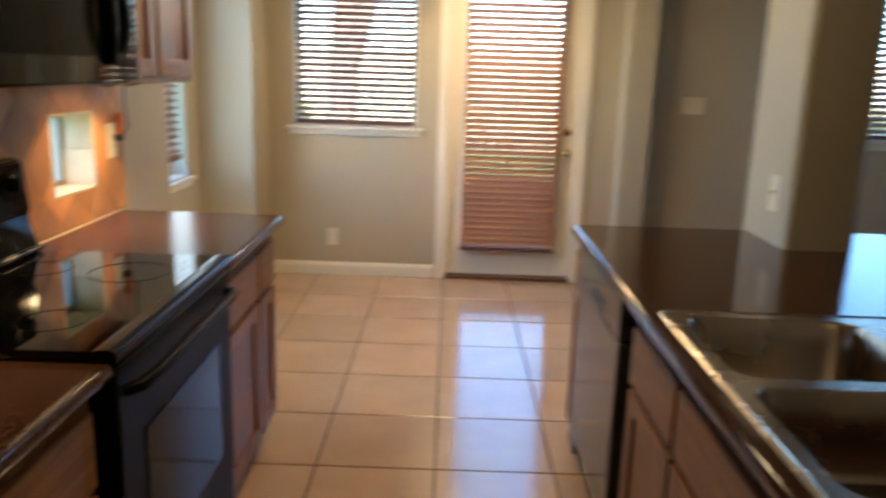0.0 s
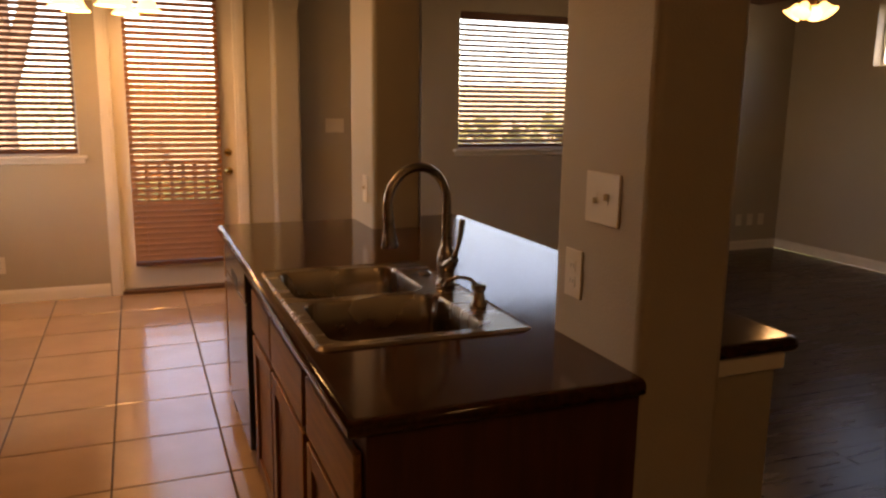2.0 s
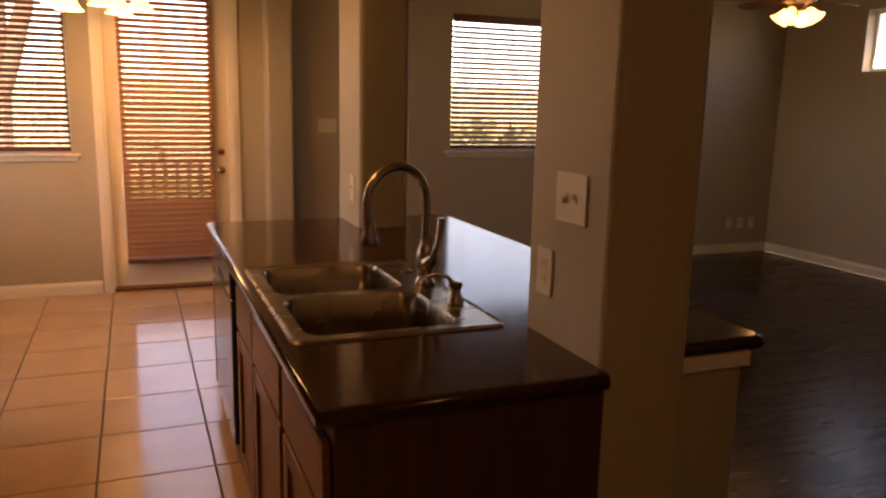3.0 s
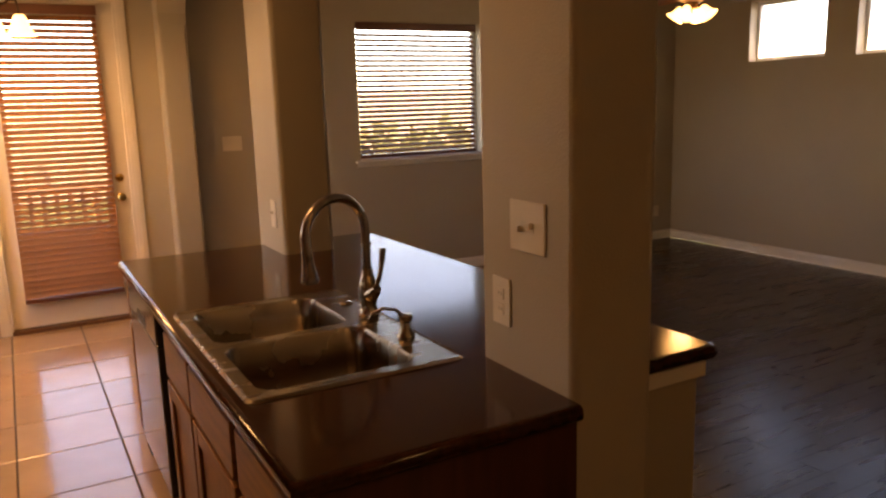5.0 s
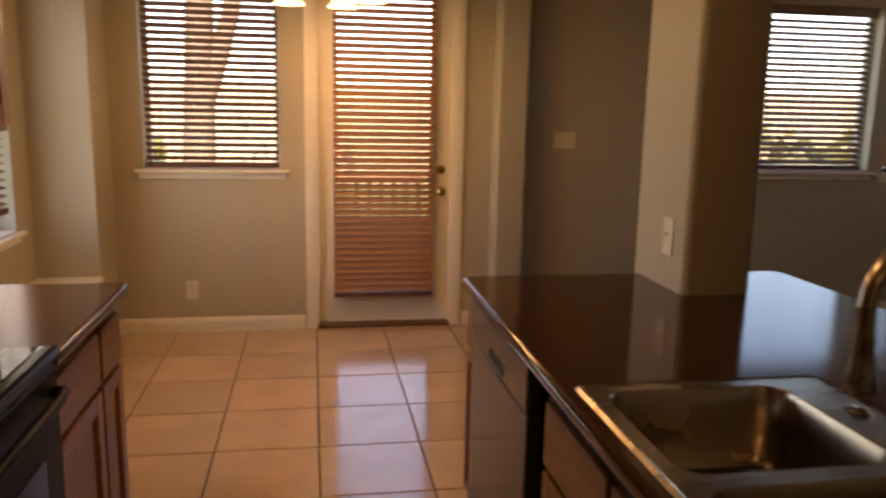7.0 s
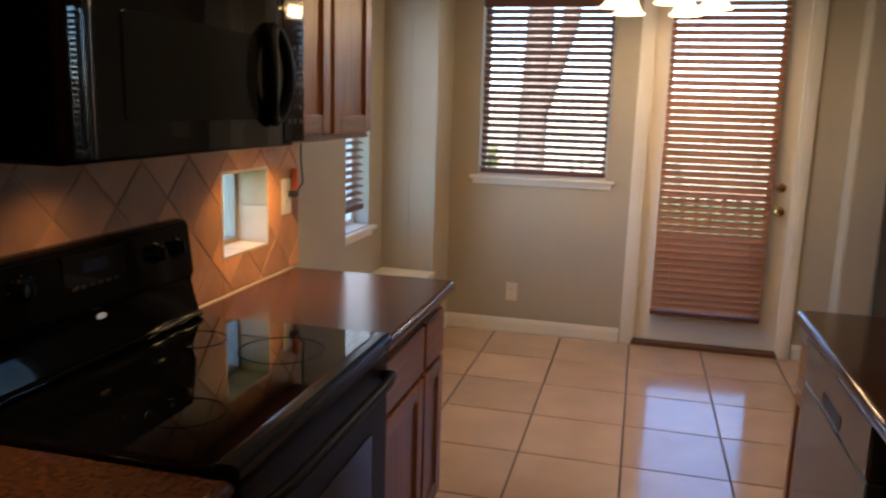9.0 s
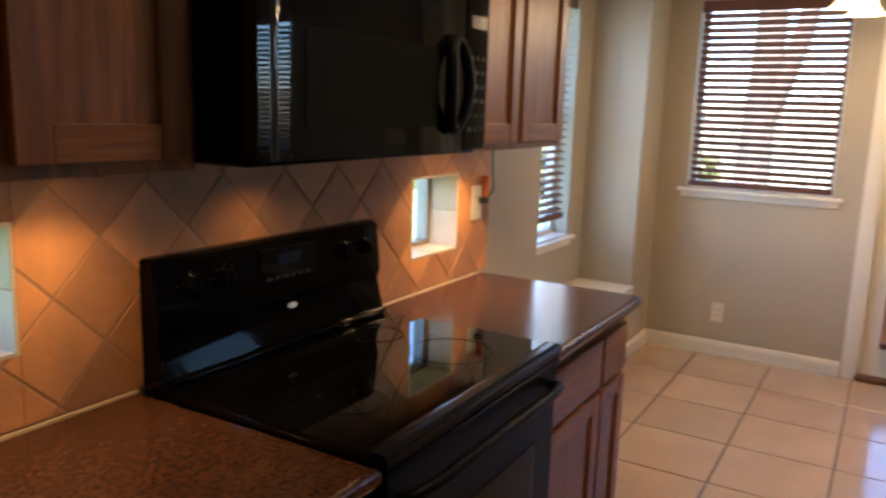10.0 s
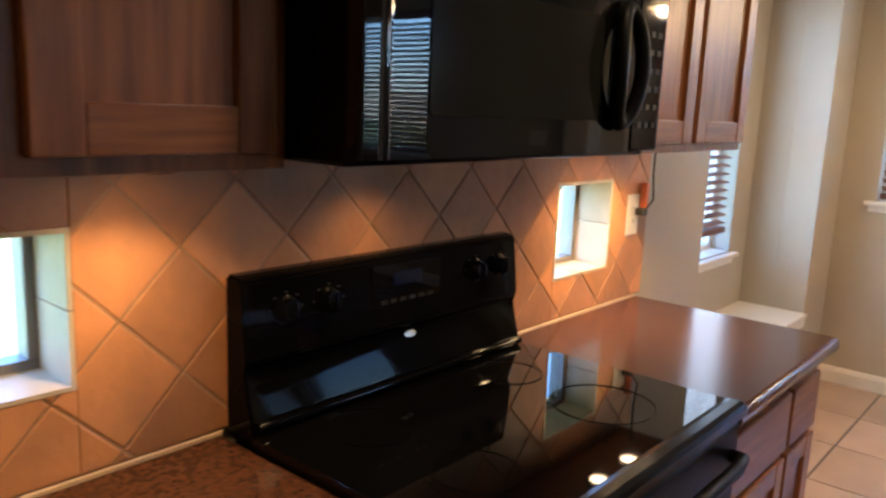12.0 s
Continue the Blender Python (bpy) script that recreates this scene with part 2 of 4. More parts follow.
def wall_pieces(bm, axis, p0, p1, u0, u1, z0, z1, holes):
    """A wall between planes p0 and p1 with openings (u0, u1, z0, z1) that go through it."""
    def put(a0, a1, b0, b1):
        if a1 - a0 > 1e-4 and b1 - b0 > 1e-4:
            box(bm, *((p0, p1, a0, a1, b0, b1) if axis == "x" else (a0, a1, p0, p1, b0, b1)))
    at = u0
    for a0, a1, b0, b1 in sorted(holes):
        put(at, a0, z0, z1)
        put(a0, a1, z0, b0)
        put(a0, a1, b1, z1)
        at = a1
    put(at, u1, z0, z1)
    return bm


# ---- plan ----
XW, YB, XR, YF, H = -1.785, 4.98, 6.08, -3.2, 2.74     # left wall, back wall, far wall, wall behind, ceiling
C = 0.915                                                 # worktops
WIN1 = (-1.59, -0.733, 1.086, 2.25)                      # window beside the back door
DOOR = (-0.50, 0.412, 0.0, 2.06 + 0.38)
WIN2, WIN3 = (2.315, 3.575, 1.10, 2.28), (3.70, 4.70, 1.085, 2.25)
HI1, HI2 = (3.20, 4.01, 1.89, 2.45), (2.08, 2.90, 1.89, 2.45)
SM1, SM2 = (0.395, 0.648, 1.06, 1.31), (1.968, 2.276, 1.033, 1.31)
NICHE = (3.035, 4.57, 0.45, 2.5)
XN = -2.14                                                # back of the window niche
NWIN = (3.17, 4.32, 0.79, 2.20)
PX0, PX1 = 0.685, 0.93                                     # the line of posts


def structure(name, bm, mat, label="", category="wall"):
    return tagged(part(name, bm, mat), label or "painted beige-grey plaster wall", category, kind="structure")


structure("wall_north", wall_pieces(bmesh.new(), "y", YB, YB + 0.15, XN - 0.2, XR + 0.15, 0, H, [WIN1, DOOR, WIN2, WIN3]), WALL)
structure("wall_west", wall_pieces(bmesh.new(), "x", XW - 0.17, XW, YF, YB, 0, H, [SM1, SM2, NICHE]), WALL)
structure("wall_east", wall_pieces(bmesh.new(), "x", XR, XR + 0.15, YF, YB, 0, H, [HI1, HI2]), WALL)
structure("wall_south", box(bmesh.new(), XW - 0.17, XR + 0.15, YF - 0.15, YF, 0, H), WALL)
structure("ceiling", box(bmesh.new(), XN - 0.3, XR + 0.15, YF - 0.15, YB + 0.15, H, H + 0.12), CEIL, "off-white textured plaster ceiling", "ceiling")
# niche round the left window
bm = wall_pieces(bmesh.new(), "x", XN - 0.12, XN, NICHE[0] - 0.1, NICHE[1] + 0.1, 0.3, 2.6, [NWIN])
box(bm, XN, XW - 0.171, NICHE[0] - 0.1, NICHE[0], 0.3, 2.6)
box(bm, XN, XW - 0.171, NICHE[1], NICHE[1] + 0.1, 0.3, 2.6)
box(bm, XN, XW - 0.171, NICHE[0], NICHE[1], 2.5, 2.6)
box(bm, XN, XW - 0.171, NICHE[0], NICHE[1], 0.3, 0.446)
structure("wall_niche", bm, WALL, "painted beige plaster window niche")
bm = box(bmesh.new(), XN + 0.001, XW + 0.022, NICHE[0] - 0.02, NICHE[1] + 0.0, 0.451, 0.474, 0.006)
box(bm, XW + 0.001, XW + 0.014, NICHE[0] - 0.02, NICHE[1], 0.40, 0.4505, 0.004)
structure("niche_ledge", bm, TRIM, "white painted wooden ledge of the window niche", "ledge")


def rounded_post(y0, y1, z1, r=0.022):
    pts = []
    for cx, cy, a0 in ((PX1 - r, y1 - r, 0), (PX0 + r, y1 - r, 90), (PX0 + r, y0 + r, 180), (PX1 - r, y0 + r, 270)):
        pts += [(cx + r * math.cos(radians(a0 + a)), cy + r * math.sin(radians(a0 + a))) for a in (0, 22.5, 45, 67.5, 90)]
    return slab(bmesh.new(), pts, "z", 0, z1)


for k, (y0, y1) in enumerate(((0.035, 0.425), (2.13, 2.535))):
    tagged(part("post_%d" % (k + 1), rounded_post(y0, y1, H - 0.001), WALL, smooth=True), "painted plaster column with bullnose corners", "column", kind="structure")
# stub by the back wall and the arched header
tagged(part("wall_stub", slab(bmesh.new(), [(PX0 + 0.02, YB - 0.16), (PX0 + 0.006, YB - 0.155), (PX0, YB - 0.14), (PX0, YB - 0.001), (PX1 - 0.04, YB - 0.001),
            (PX1 - 0.04, YB - 0.14), (PX1 - 0.046, YB - 0.155), (PX1 - 0.06, YB - 0.16)], "z", 0, 2.2), WALL, smooth=True), "painted plaster arch pier on the back wall", "pier", kind="structure")
arch = [(YB - 0.001, 2.2), (YB - 0.001, H - 0.001), (2.536, H - 0.001), (2.536, 2.2)]
arch += [(2.536 + 0.38 * (1 - math.cos(radians(a))), 2.2 + 0.32 * math.sin(radians(a))) for a in range(15, 91, 15)]
arch += [(YB - 0.16 - 0.38 * (1 - math.cos(radians(a))), 2.2 + 0.32 * math.sin(radians(a))) for a in range(90, -1, -15)]
structure("arch_header", slab(bmesh.new(), arch, "x", PX0 + 0.002, PX1 - 0.042), WALL, "painted plaster arch between nook and living room", "arch")
structure("bar_header", box(bmesh.new(), PX0 + 0.002, PX1 - 0.002, 0.425, 2.13, 2.45, H - 0.001), WALL, "painted plaster header above the bar", "header")
structure("bar_wall", box(bmesh.new(), PX0 + 0.003, 1.215, 0.155, 2.44, 0, C - 0.041), WALL, "painted half-height wall under the bar top", "half wall")
bm = box(bmesh.new(), PX1 + 0.003, 1.235, 0.14, 0.1545, C - 0.085, C - 0.041, 0.004)
structure("trim_bar", bm, TRIM, "white trim strip under the bar top", "trim")
# floors below the tiles and planks
structure("floor_kitchen", box(bmesh.new(), XN - 0.1, PX0 + 0.1, YF, YB + 0.15, -0.06, -0.005), GROUT, "dark grout bed of the tiled floor", "floor")
structure("floor_living", box(bmesh.new(), PX0 + 0.1, XR, YF, YB + 0.15, -0.06, -0.006), OAK_DARK, "dark base of the wood floor", "floor")


def baseboard(name, axis, plane, out, u0, u1):
    prof = [(0, 0), (0.014, 0), (0.014, 0.070), (0.010, 0.082), (0.007, 0.092), (0, 0.096)]
    if axis == "y":
        bm = slab(bmesh.new(), [(plane + out * (p + 0.001), z) for p, z in prof], "x", u0, u1)
    else:
        bm = slab(bmesh.new(), [(plane + out * (p + 0.001), z) for p, z in prof], "y", u0, u1)
    structure(name, bm, TRIM, "white painted moulded baseboard", "baseboard")


baseboard("baseboard", "y", YB, -1, XW, DOOR[0] - 0.085)
baseboard("baseboard", "y", YB, -1, DOOR[1] + 0.085, PX0)
baseboard("baseboard", "y", YB, -1, PX1 - 0.04, XR)
baseboard("baseboard", "x", XW, 1, 2.53, YB - 0.016)
baseboard("baseboard", "x", XR, -1, YF, YB - 0.016)


# ---- windows and blinds ----
def blind(name, axis, plane, out, u0, u1, z0, z1, tilt, label, pitch=0.0435, depth=0.05, wood=BLIND):
    """Slatted wood blind hung in an opening; out points into the room; lengths in metres, tilt in degrees (room edge down)."""
    mid = (u0 + u1) / 2
    at = (mid, plane, z0) if axis == "y" else (plane, mid, z0)
    top = thing(name, at, label, "window blind", "wooden window blinds")
    def place(c, lo, hi, zlo, zhi, d, r=0.003):
        p0, p1 = sorted((plane + out * (c - d / 2), plane + out * (c + d / 2)))
        return (lo, hi, p0, p1, zlo, zhi) if axis == "y" else (p0, p1, lo, hi, zlo, zhi)
    block("headrail", place(0, u0, u1, z1 - 0.05, z1, 0.055), BLIND_DARK, top)
    block("valance", place(0.036, u0 - 0.004, u1 + 0.004, z1 - 0.065, z1 + 0.004, 0.01), BLIND_DARK, top)
    block("bottom_rail", place(0, u0, u1, z0, z0 + 0.034, 0.052), BLIND_DARK, top, 0.006)
    n = int((z1 - 0.075 - z0 - 0.043) / pitch) + 1
    first = None
    for k in range(n):
        z = z0 + 0.058 + k * pitch
        if first is None:
            bm = bmesh.new()
            ca, sa = math.cos(radians(tilt)), math.sin(radians(tilt))
            prof = [(-depth / 2, -0.0013), (0, 0.0002), (depth / 2, -0.0013), (depth / 2, 0.0013), (0, 0.003), (-depth / 2, 0.0013)]
            pts = [(out * (p * ca + q * sa), z - z0 + q * ca - p * sa) for p, q in prof]
            slab(bm, pts, "x" if axis == "y" else "y", u0 - mid + 0.002, u1 - mid - 0.002)
            bmesh.ops.recalc_face_normals(bm, faces=bm.faces)
            first = bpy.data.meshes.new("slat")
            bm.to_mesh(first)
            bm.free()
            first.materials.append(wood)
        s = new("slat", first)
        s.parent = top
        s.location.z = k * pitch
    for f in (0.12, 0.5, 0.88) if u1 - u0 > 0.8 else (0.15, 0.85):
        u = u0 + (u1 - u0) * f
        for c in (-depth / 2 * math.cos(radians(tilt)) - 0.002, depth / 2 * math.cos(radians(tilt)) + 0.002):
            p = (u, plane + out * c) if axis == "y" else (plane + out * c, u)
            part("cord", tube(bmesh.new(), [(*p, z0 + 0.02), (*p, z1 - 0.05)], 0.0012, 5), CORD, top)
    return top


def window(name, axis, plane, out, hole, sill=True, mat=VINYL, bar=True):
    """Sash set deep in the wall, with glass and, inside, a stool and apron."""
    u0, u1, z0, z1 = hole
    top = thing(name, ((u0 + u1) / 2, plane, z0) if axis == "y" else (plane, (u0 + u1) / 2, z0), "white framed window with glass panes", "window", kind="structure")
    def d(lo, hi, zlo, zhi, near, far):
        p0, p1 = sorted((plane - out * near, plane - out * far))
        return (lo, hi, p0, p1, zlo, zhi) if axis == "y" else (p0, p1, lo, hi, zlo, zhi)
    bm = bmesh.new()
    f = 0.035
    for e in ((u0, u1, z0, z0 + f), (u0, u1, z1 - f, z1), (u0, u0 + f, z0 + f, z1 - f), (u1 - f, u1, z0 + f, z1 - f)):
        box(bm, *d(*e, 0.10, 0.15), 0.003)
    part("window_frame", bm, mat, top, smooth=True)
    halves = [(z0 + f, (z0 + z1) / 2 - 0.012), ((z0 + z1) / 2 + 0.012, z1 - f)] if bar else [(z0 + f, z1 - f)]
    if bar:
        block("meeting_rail", d(u0 + f, u1 - f, (z0 + z1) / 2 - 0.02, (z0 + z1) / 2 + 0.02, 0.105, 0.145), mat, top)
    for a, b in halves:
        g = part("pane", box(bmesh.new(), *d(u0 + f - 0.004, u1 - f + 0.004, a - 0.004, b + 0.004, 0.124, 0.128)), pane_mat, top)
        g.visible_shadow = False
    if sill:
        block("window_sill", d(u0 - 0.055, u1 + 0.055, z0 - 0.026, z0 - 0.001, -0.042, -0.001), TRIM, top, 0.008, seg=3)
        block("sill_board", d(u0 + 0.001, u1 - 0.001, z0 + 0.001, z0 + 0.006, 0.0, 0.099), TRIM, top, 0.001)
        block("apron", d(u0 - 0.035, u1 + 0.035, z0 - 0.062, z0 - 0.0265, -0.015, -0.001), TRIM, top, 0.005)
    return top


window("window_1", "y", YB, -1, WIN1, bar=False)
window("window_2", "y", YB, -1, WIN2, bar=False)
window("window_3", "y", YB, -1, WIN3, bar=False)
window("window_4", "x", XR, -1, HI1, sill=False, bar=False)
window("window_5", "x", XR, -1, HI2, sill=False, bar=False)
window("window_6", "x", XN, 1, NWIN)
blind("window_blind", "y", YB + 0.035, -1, WIN1[0] + 0.012, WIN1[1] - 0.012, WIN1[2] + 0.012, WIN1[3] - 0.008, -33, "lowered brown wooden slatted blind with open slats in the nook window", wood=BLIND_BACKLIT)
blind("window_blind", "y", YB + 0.035, -1, WIN2[0] + 0.012, WIN2[1] - 0.06, WIN2[2] + 0.012, WIN2[3] - 0.008, 37, "lowered brown wooden slatted blind in a living room window", wood=BLIND_BACKLIT)
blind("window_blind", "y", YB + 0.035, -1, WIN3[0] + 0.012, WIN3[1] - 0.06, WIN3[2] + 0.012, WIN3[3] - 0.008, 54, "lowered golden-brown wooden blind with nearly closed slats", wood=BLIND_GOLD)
blind("window_blind", "x", XN - 0.035, 1, NWIN[0] + 0.012, NWIN[1] - 0.06, NWIN[2] + 0.11, NWIN[3] - 0.008, 14, "brown wooden blind hanging in the niche window, raised off the sill", wood=BLIND_BACKLIT)

# the sky's light through the niche window
lamp("niche_daylight", "AREA", (XN + 0.03, (NWIN[0] + NWIN[1]) / 2, 1.5), NOOK, (0.95, 0.97, 1.0), 1.05, (0, (NWIN[0] + NWIN[1]) / 2, 1.49), 1.3)

# ---- back door ----
door = thing("door_1", ((DOOR[0] + DOOR[1]) / 2, YB + 0.04, 0), "white panelled back door with full-length glass", "door", kind="structure")
dx0, dx1, dz1 = DOOR[0] + 0.006, DOOR[1] - 0.006, DOOR[3] - 0.006
gx0, gx1, gz0, gz1 = -0.375, 0.268, 0.27, 2.24
bm = bmesh.new()
for e in ((dx0, gx0, 0.035, dz1), (gx1, dx1, 0.035, dz1), (gx0, gx1, 0.035, gz0), (gx0, gx1, gz1, dz1)):
    box(bm, e[0], e[1], YB + 0.025, YB + 0.07, e[2], e[3])
part("door_leaf", bm, TRIM, door)
bm = bmesh.new()
for e in ((gx0 - 0.02, gx0 + 0.012, gz0 - 0.02, gz1 + 0.02), (gx1 - 0.012, gx1 + 0.02, gz0 - 0.02, gz1 + 0.02), (gx0 + 0.012, gx1 - 0.012, gz0 - 0.02, gz0 + 0.012), (gx0 + 0.012, gx1 - 0.012, gz1 - 0.012, gz1 + 0.02)):
    box(bm, e[0], e[1], YB + 0.014, YB + 0.0245, e[2], e[3], 0.003)
part("glazing_bead", bm, TRIM, door, smooth=True)
pane = part("pane", box(bmesh.new(), gx0, gx1, YB + 0.045, YB + 0.05, gz0, gz1), pane_mat, door)
pane.visible_shadow = False
for z, nm in ((0.945, "door_knob"), (1.092, "deadbolt")):
    kb = lathe(bmesh.new(), [(0.0, 0), (0.031, 0.0), (0.032, 0.006), (0.028, 0.010)] + ([(0.012, 0.014), (0.012, 0.03), (0.024, 0.036), (0.029, 0.05), (0.024, 0.062), (0.0, 0.066)] if z < 1 else [(0.024, 0.018), (0.014, 0.022), (0.0, 0.022)]),
               (0.338, YB + 0.0245, z), (0, -1, 0))
    part(nm, kb, BRASS, door, "polished brass", smooth=True)
for z in (0.25, 1.1, 2.15):
    part("hinge", tube(bmesh.new(), [(dx0 - 0.003, YB + 0.018, z - 0.045), (dx0 - 0.003, YB + 0.018, z + 0.045)], 0.007, 10), BRASS, door)
bm = bmesh.new()
for u0, u1, z0, z1 in ((DOOR[0] - 0.075, DOOR[0] + 0.012, 0, DOOR[3] + 0.07), (DOOR[1] - 0.012, DOOR[1] + 0.075, 0, DOOR[3] + 0.07), (DOOR[0] + 0.012, DOOR[1] - 0.012, DOOR[3] - 0.012, DOOR[3] + 0.07)):
    box(bm, u0, u1, YB - 0.016, YB - 0.001, z0, z1, 0.004)
    box(bm, (u0 + u1) / 2 - 0.02 if u1 - u0 < 0.2 else u0, (u0 + u1) / 2 + 0.02 if u1 - u0 < 0.2 else u1, YB - 0.021, YB - 0.0165, z0, z1, 0.002)
structure("trim_door", bm, TRIM, "white painted moulded door casing", "door casing")
structure("door_threshold", box(bmesh.new(), DOOR[0] + 0.001, DOOR[1] - 0.001, YB - 0.03, YB + 0.12, 0.001, 0.03, 0.006), SILL_WOOD, "dark brown wooden door threshold", "threshold")
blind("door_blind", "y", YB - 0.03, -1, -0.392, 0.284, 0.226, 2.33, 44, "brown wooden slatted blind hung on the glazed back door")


# ---- cabinets ----
def cabinet_door(parent, face, s, y0, y1, z0, z1, name="door", rail=0.058):
    """Shaker door or drawer front on the plane x = face that looks along s."""
    def q(a, b):
        return tuple(sorted((face + s * a, face + s * b)))
    bm = bmesh.new()
    t = 0.02
    if name == "drawer_front":
        box(bm, *q(0.001, t), y0, y1, z0, z1, 0.005)
        return part(name, bm, OAK_ACROSS, parent, smooth=True)
    box(bm, *q(0.001, 0.009), y0 + rail - 0.002, y1 - rail + 0.002, z0 + rail - 0.002, z1 - rail + 0.002)
    d = part(name, bm, OAK, parent)
    for a, b in ((y0, y0 + rail), (y1 - rail, y1)):
        part("stile", box(bmesh.new(), *q(0.001, t), a, b, z0, z1, 0.003), OAK, d, smooth=True)
    for a, b in ((z0, z0 + rail), (z1 - rail, z1)):
        part("rail", box(bmesh.new(), *q(0.001, t - 0.0006), y0 + rail + 0.0004, y1 - rail - 0.0004, a, b, 0.003), OAK_ACROSS, d, smooth=True)
    return d


def base_cabinet(name, back, face, y0, y1, doors, label, drawers=True, top=C - 0.041, end=OAK):
    """Floor cabinet with toe kick, drawer fronts and doors; doors: the y at which they meet."""
    s = 1 if face > back else -1
    cab = thing(name, ((back + face) / 2, (y0 + y1) / 2, 0), label, "kitchen cabinet", "base cabinets")
    bm = box(bmesh.new(), *sorted((back, face)), y0, y1, 0.095, top)
    part("body", bm, end, cab)
    # The recess's shade is put into the kick's darker oak.
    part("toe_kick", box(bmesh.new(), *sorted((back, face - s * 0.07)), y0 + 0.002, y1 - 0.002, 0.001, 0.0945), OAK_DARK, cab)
    cuts = [y0 + 0.012, *doors, y1 - 0.012]
    for a, b in zip(cuts, cuts[1:]):
        a, b = a + 0.011, b - 0.011
        if drawers:
            cabinet_door(cab, face, s, a, b, 0.665, 0.825, "drawer_front")
        cabinet_door(cab, face, s, a, b, 0.115, 0.645 if drawers else 0.825)
    return cab


FX = -1.185
base_cabinet("base_cabinet", XW + 0.001, FX, 1.715, 2.452, [2.185], "stained oak base cabinet with two drawers and two doors")
base_cabinet("base_cabinet", XW + 0.001, FX, -0.02, 0.892, [0.43], "stained oak base cabinet beside the range")
base_cabinet("base_cabinet", XW + 0.001, FX, -1.05, -0.022, [-0.52], "stained oak base cabinet under the worktop")


def worktop(name, outline, mat, label, r=0.016):
    """Laminate slab with a rounded front edge."""
    bm = slab(bmesh.new(), outline, "z", C - 0.04, C)
    edges = [e for e in bm.edges if abs(e.verts[0].co.z - e.verts[1].co.z) < 1e-5]
    bmesh.ops.bevel(bm, geom=edges, offset=r, segments=4, affect="EDGES", profile=0.5)
    return tagged(part(name, bm, mat, smooth=True), label, "countertop")


worktop("worktop", [(XW + 0.009, 1.708), (-1.135, 1.708), *corner(-1.16, 2.455, 0.025, 0, 90), (XW + 0.009, 2.48)], COUNTER, "brown mottled laminate worktop with rounded edge")
worktop("worktop", [(XW + 0.009, -1.06), (-1.135, -1.06), (-1.135, 0.899), (XW + 0.009, 0.899)], COUNTER, "brown mottled laminate worktop beside the range")


for y0, y1 in ((-1.06, 0.899), (1.708, 2.478)):
    bead = slab(bmesh.new(), [(XW + 0.0085, C - 0.004), (XW + 0.0135, C - 0.004), (XW + 0.013, C + 0.001), (XW + 0.011, C + 0.0028), (XW + 0.0085, C + 0.0035)], "y", y0, y1)
    structure("trim_caulk", bead, CAULK, "pale caulk bead between worktop and tiles", "caulk bead")


def upper_cabinet(y0, y1, cuts, label, z0=1.415, z1=2.25):
    cab = thing("wall_cabinet", (XW + 0.16, (y0 + y1) / 2, z0), label, "kitchen cabinet", "wall cabinets")
    face = -1.48
    part("body", box(bmesh.new(), XW + 0.001, face, y0, y1, z0, z1, 0.002), OAK, cab)
    ys = [y0 + 0.012, *cuts, y1 - 0.012]
    for a, b in zip(ys, ys[1:]):
        cabinet_door(cab, face, 1, a + 0.014, b - 0.014, z0 + 0.022, z1 - 0.02)
    return cab


upper_cabinet(1.622, 2.475, [2.097], "stained oak wall cabinet with two panelled doors")
upper_cabinet(0.452, 0.808, [], "stained oak wall cabinet with one panelled door")
upper_cabinet(-0.30, 0.451, [0.07], "stained oak wall cabinet with two doors")
upper_cabinet(-1.05, -0.301, [-0.68], "stained oak wall cabinet near the room's end")
shelf_cab = thing("wall_cabinet", (XW + 0.16, 1.21, 1.9), "short stained oak cabinet above the microwave", "kitchen cabinet", "wall cabinets")
part("body", box(bmesh.new(), XW + 0.001, -1.48, 0.809, 1.621, 1.865, 2.25, 0.002), OAK, shelf_cab)
cabinet_door(shelf_cab, -1.48, 1, 0.83, 1.205, 1.88, 2.23)
cabinet_door(shelf_cab, -1.48, 1, 1.225, 1.60, 1.88, 2.23)

# ---- microwave ----
mw = thing("microwave", (-1.59, 1.215, 1.43), "black over-the-range microwave with an oval ring handle", "microwave")
MY0, MY1, MZ0, MZ1, MF = 0.811, 1.619, 1.425, 1.86, -1.335
part("body", box(bmesh.new(), XW + 0.004, MF - 0.03, MY0, MY1, MZ0, MZ1, 0.006), BLACK_SOFT, mw, smooth=True)
# door front: swept border on the hinge side, a narrow rib, then the flat glass
swept = [(MF - 0.029, MY0), (MF - 0.003, MY0), (MF - 0.0006, MY0 + 0.002), (MF - 0.0004, 0.825), (MF - 0.0002, 0.838), (MF, 0.850)]
swept += [(MF + 0.0008, 0.853), (MF + 0.0014, 0.8555), (MF + 0.0008, 0.858), (MF, 0.861), (MF, 1.496), (MF - 0.004, 1.500), (MF - 0.029, 1.500)]
part("door", slab(bmesh.new(), swept, "z", MZ0 + 0.010, MZ1 - 0.045), MWDOOR, mw, "glossy black door with a swept edge", smooth=True)
glass = slab(bmesh.new(), round_rect(0.930, 1.372, 1.492, 1.668, 0.012, 4), "x", MF + 0.0004, MF + 0.0024)
part("door_window", glass, SMOKED, mw, "smoked glass, greyed for its wall reflection")
part("control_panel", box(bmesh.new(), MF - 0.029, MF, 1.503, MY1, MZ0 + 0.010, MZ1 - 0.045, 0.006, 3), BLACK, mw, smooth=True)
part("vent_grille", box(bmesh.new(), MF - 0.029, MF - 0.006, MY0, MY1, MZ1 - 0.043, MZ1, 0.004), BLACK_SOFT, mw, smooth=True)
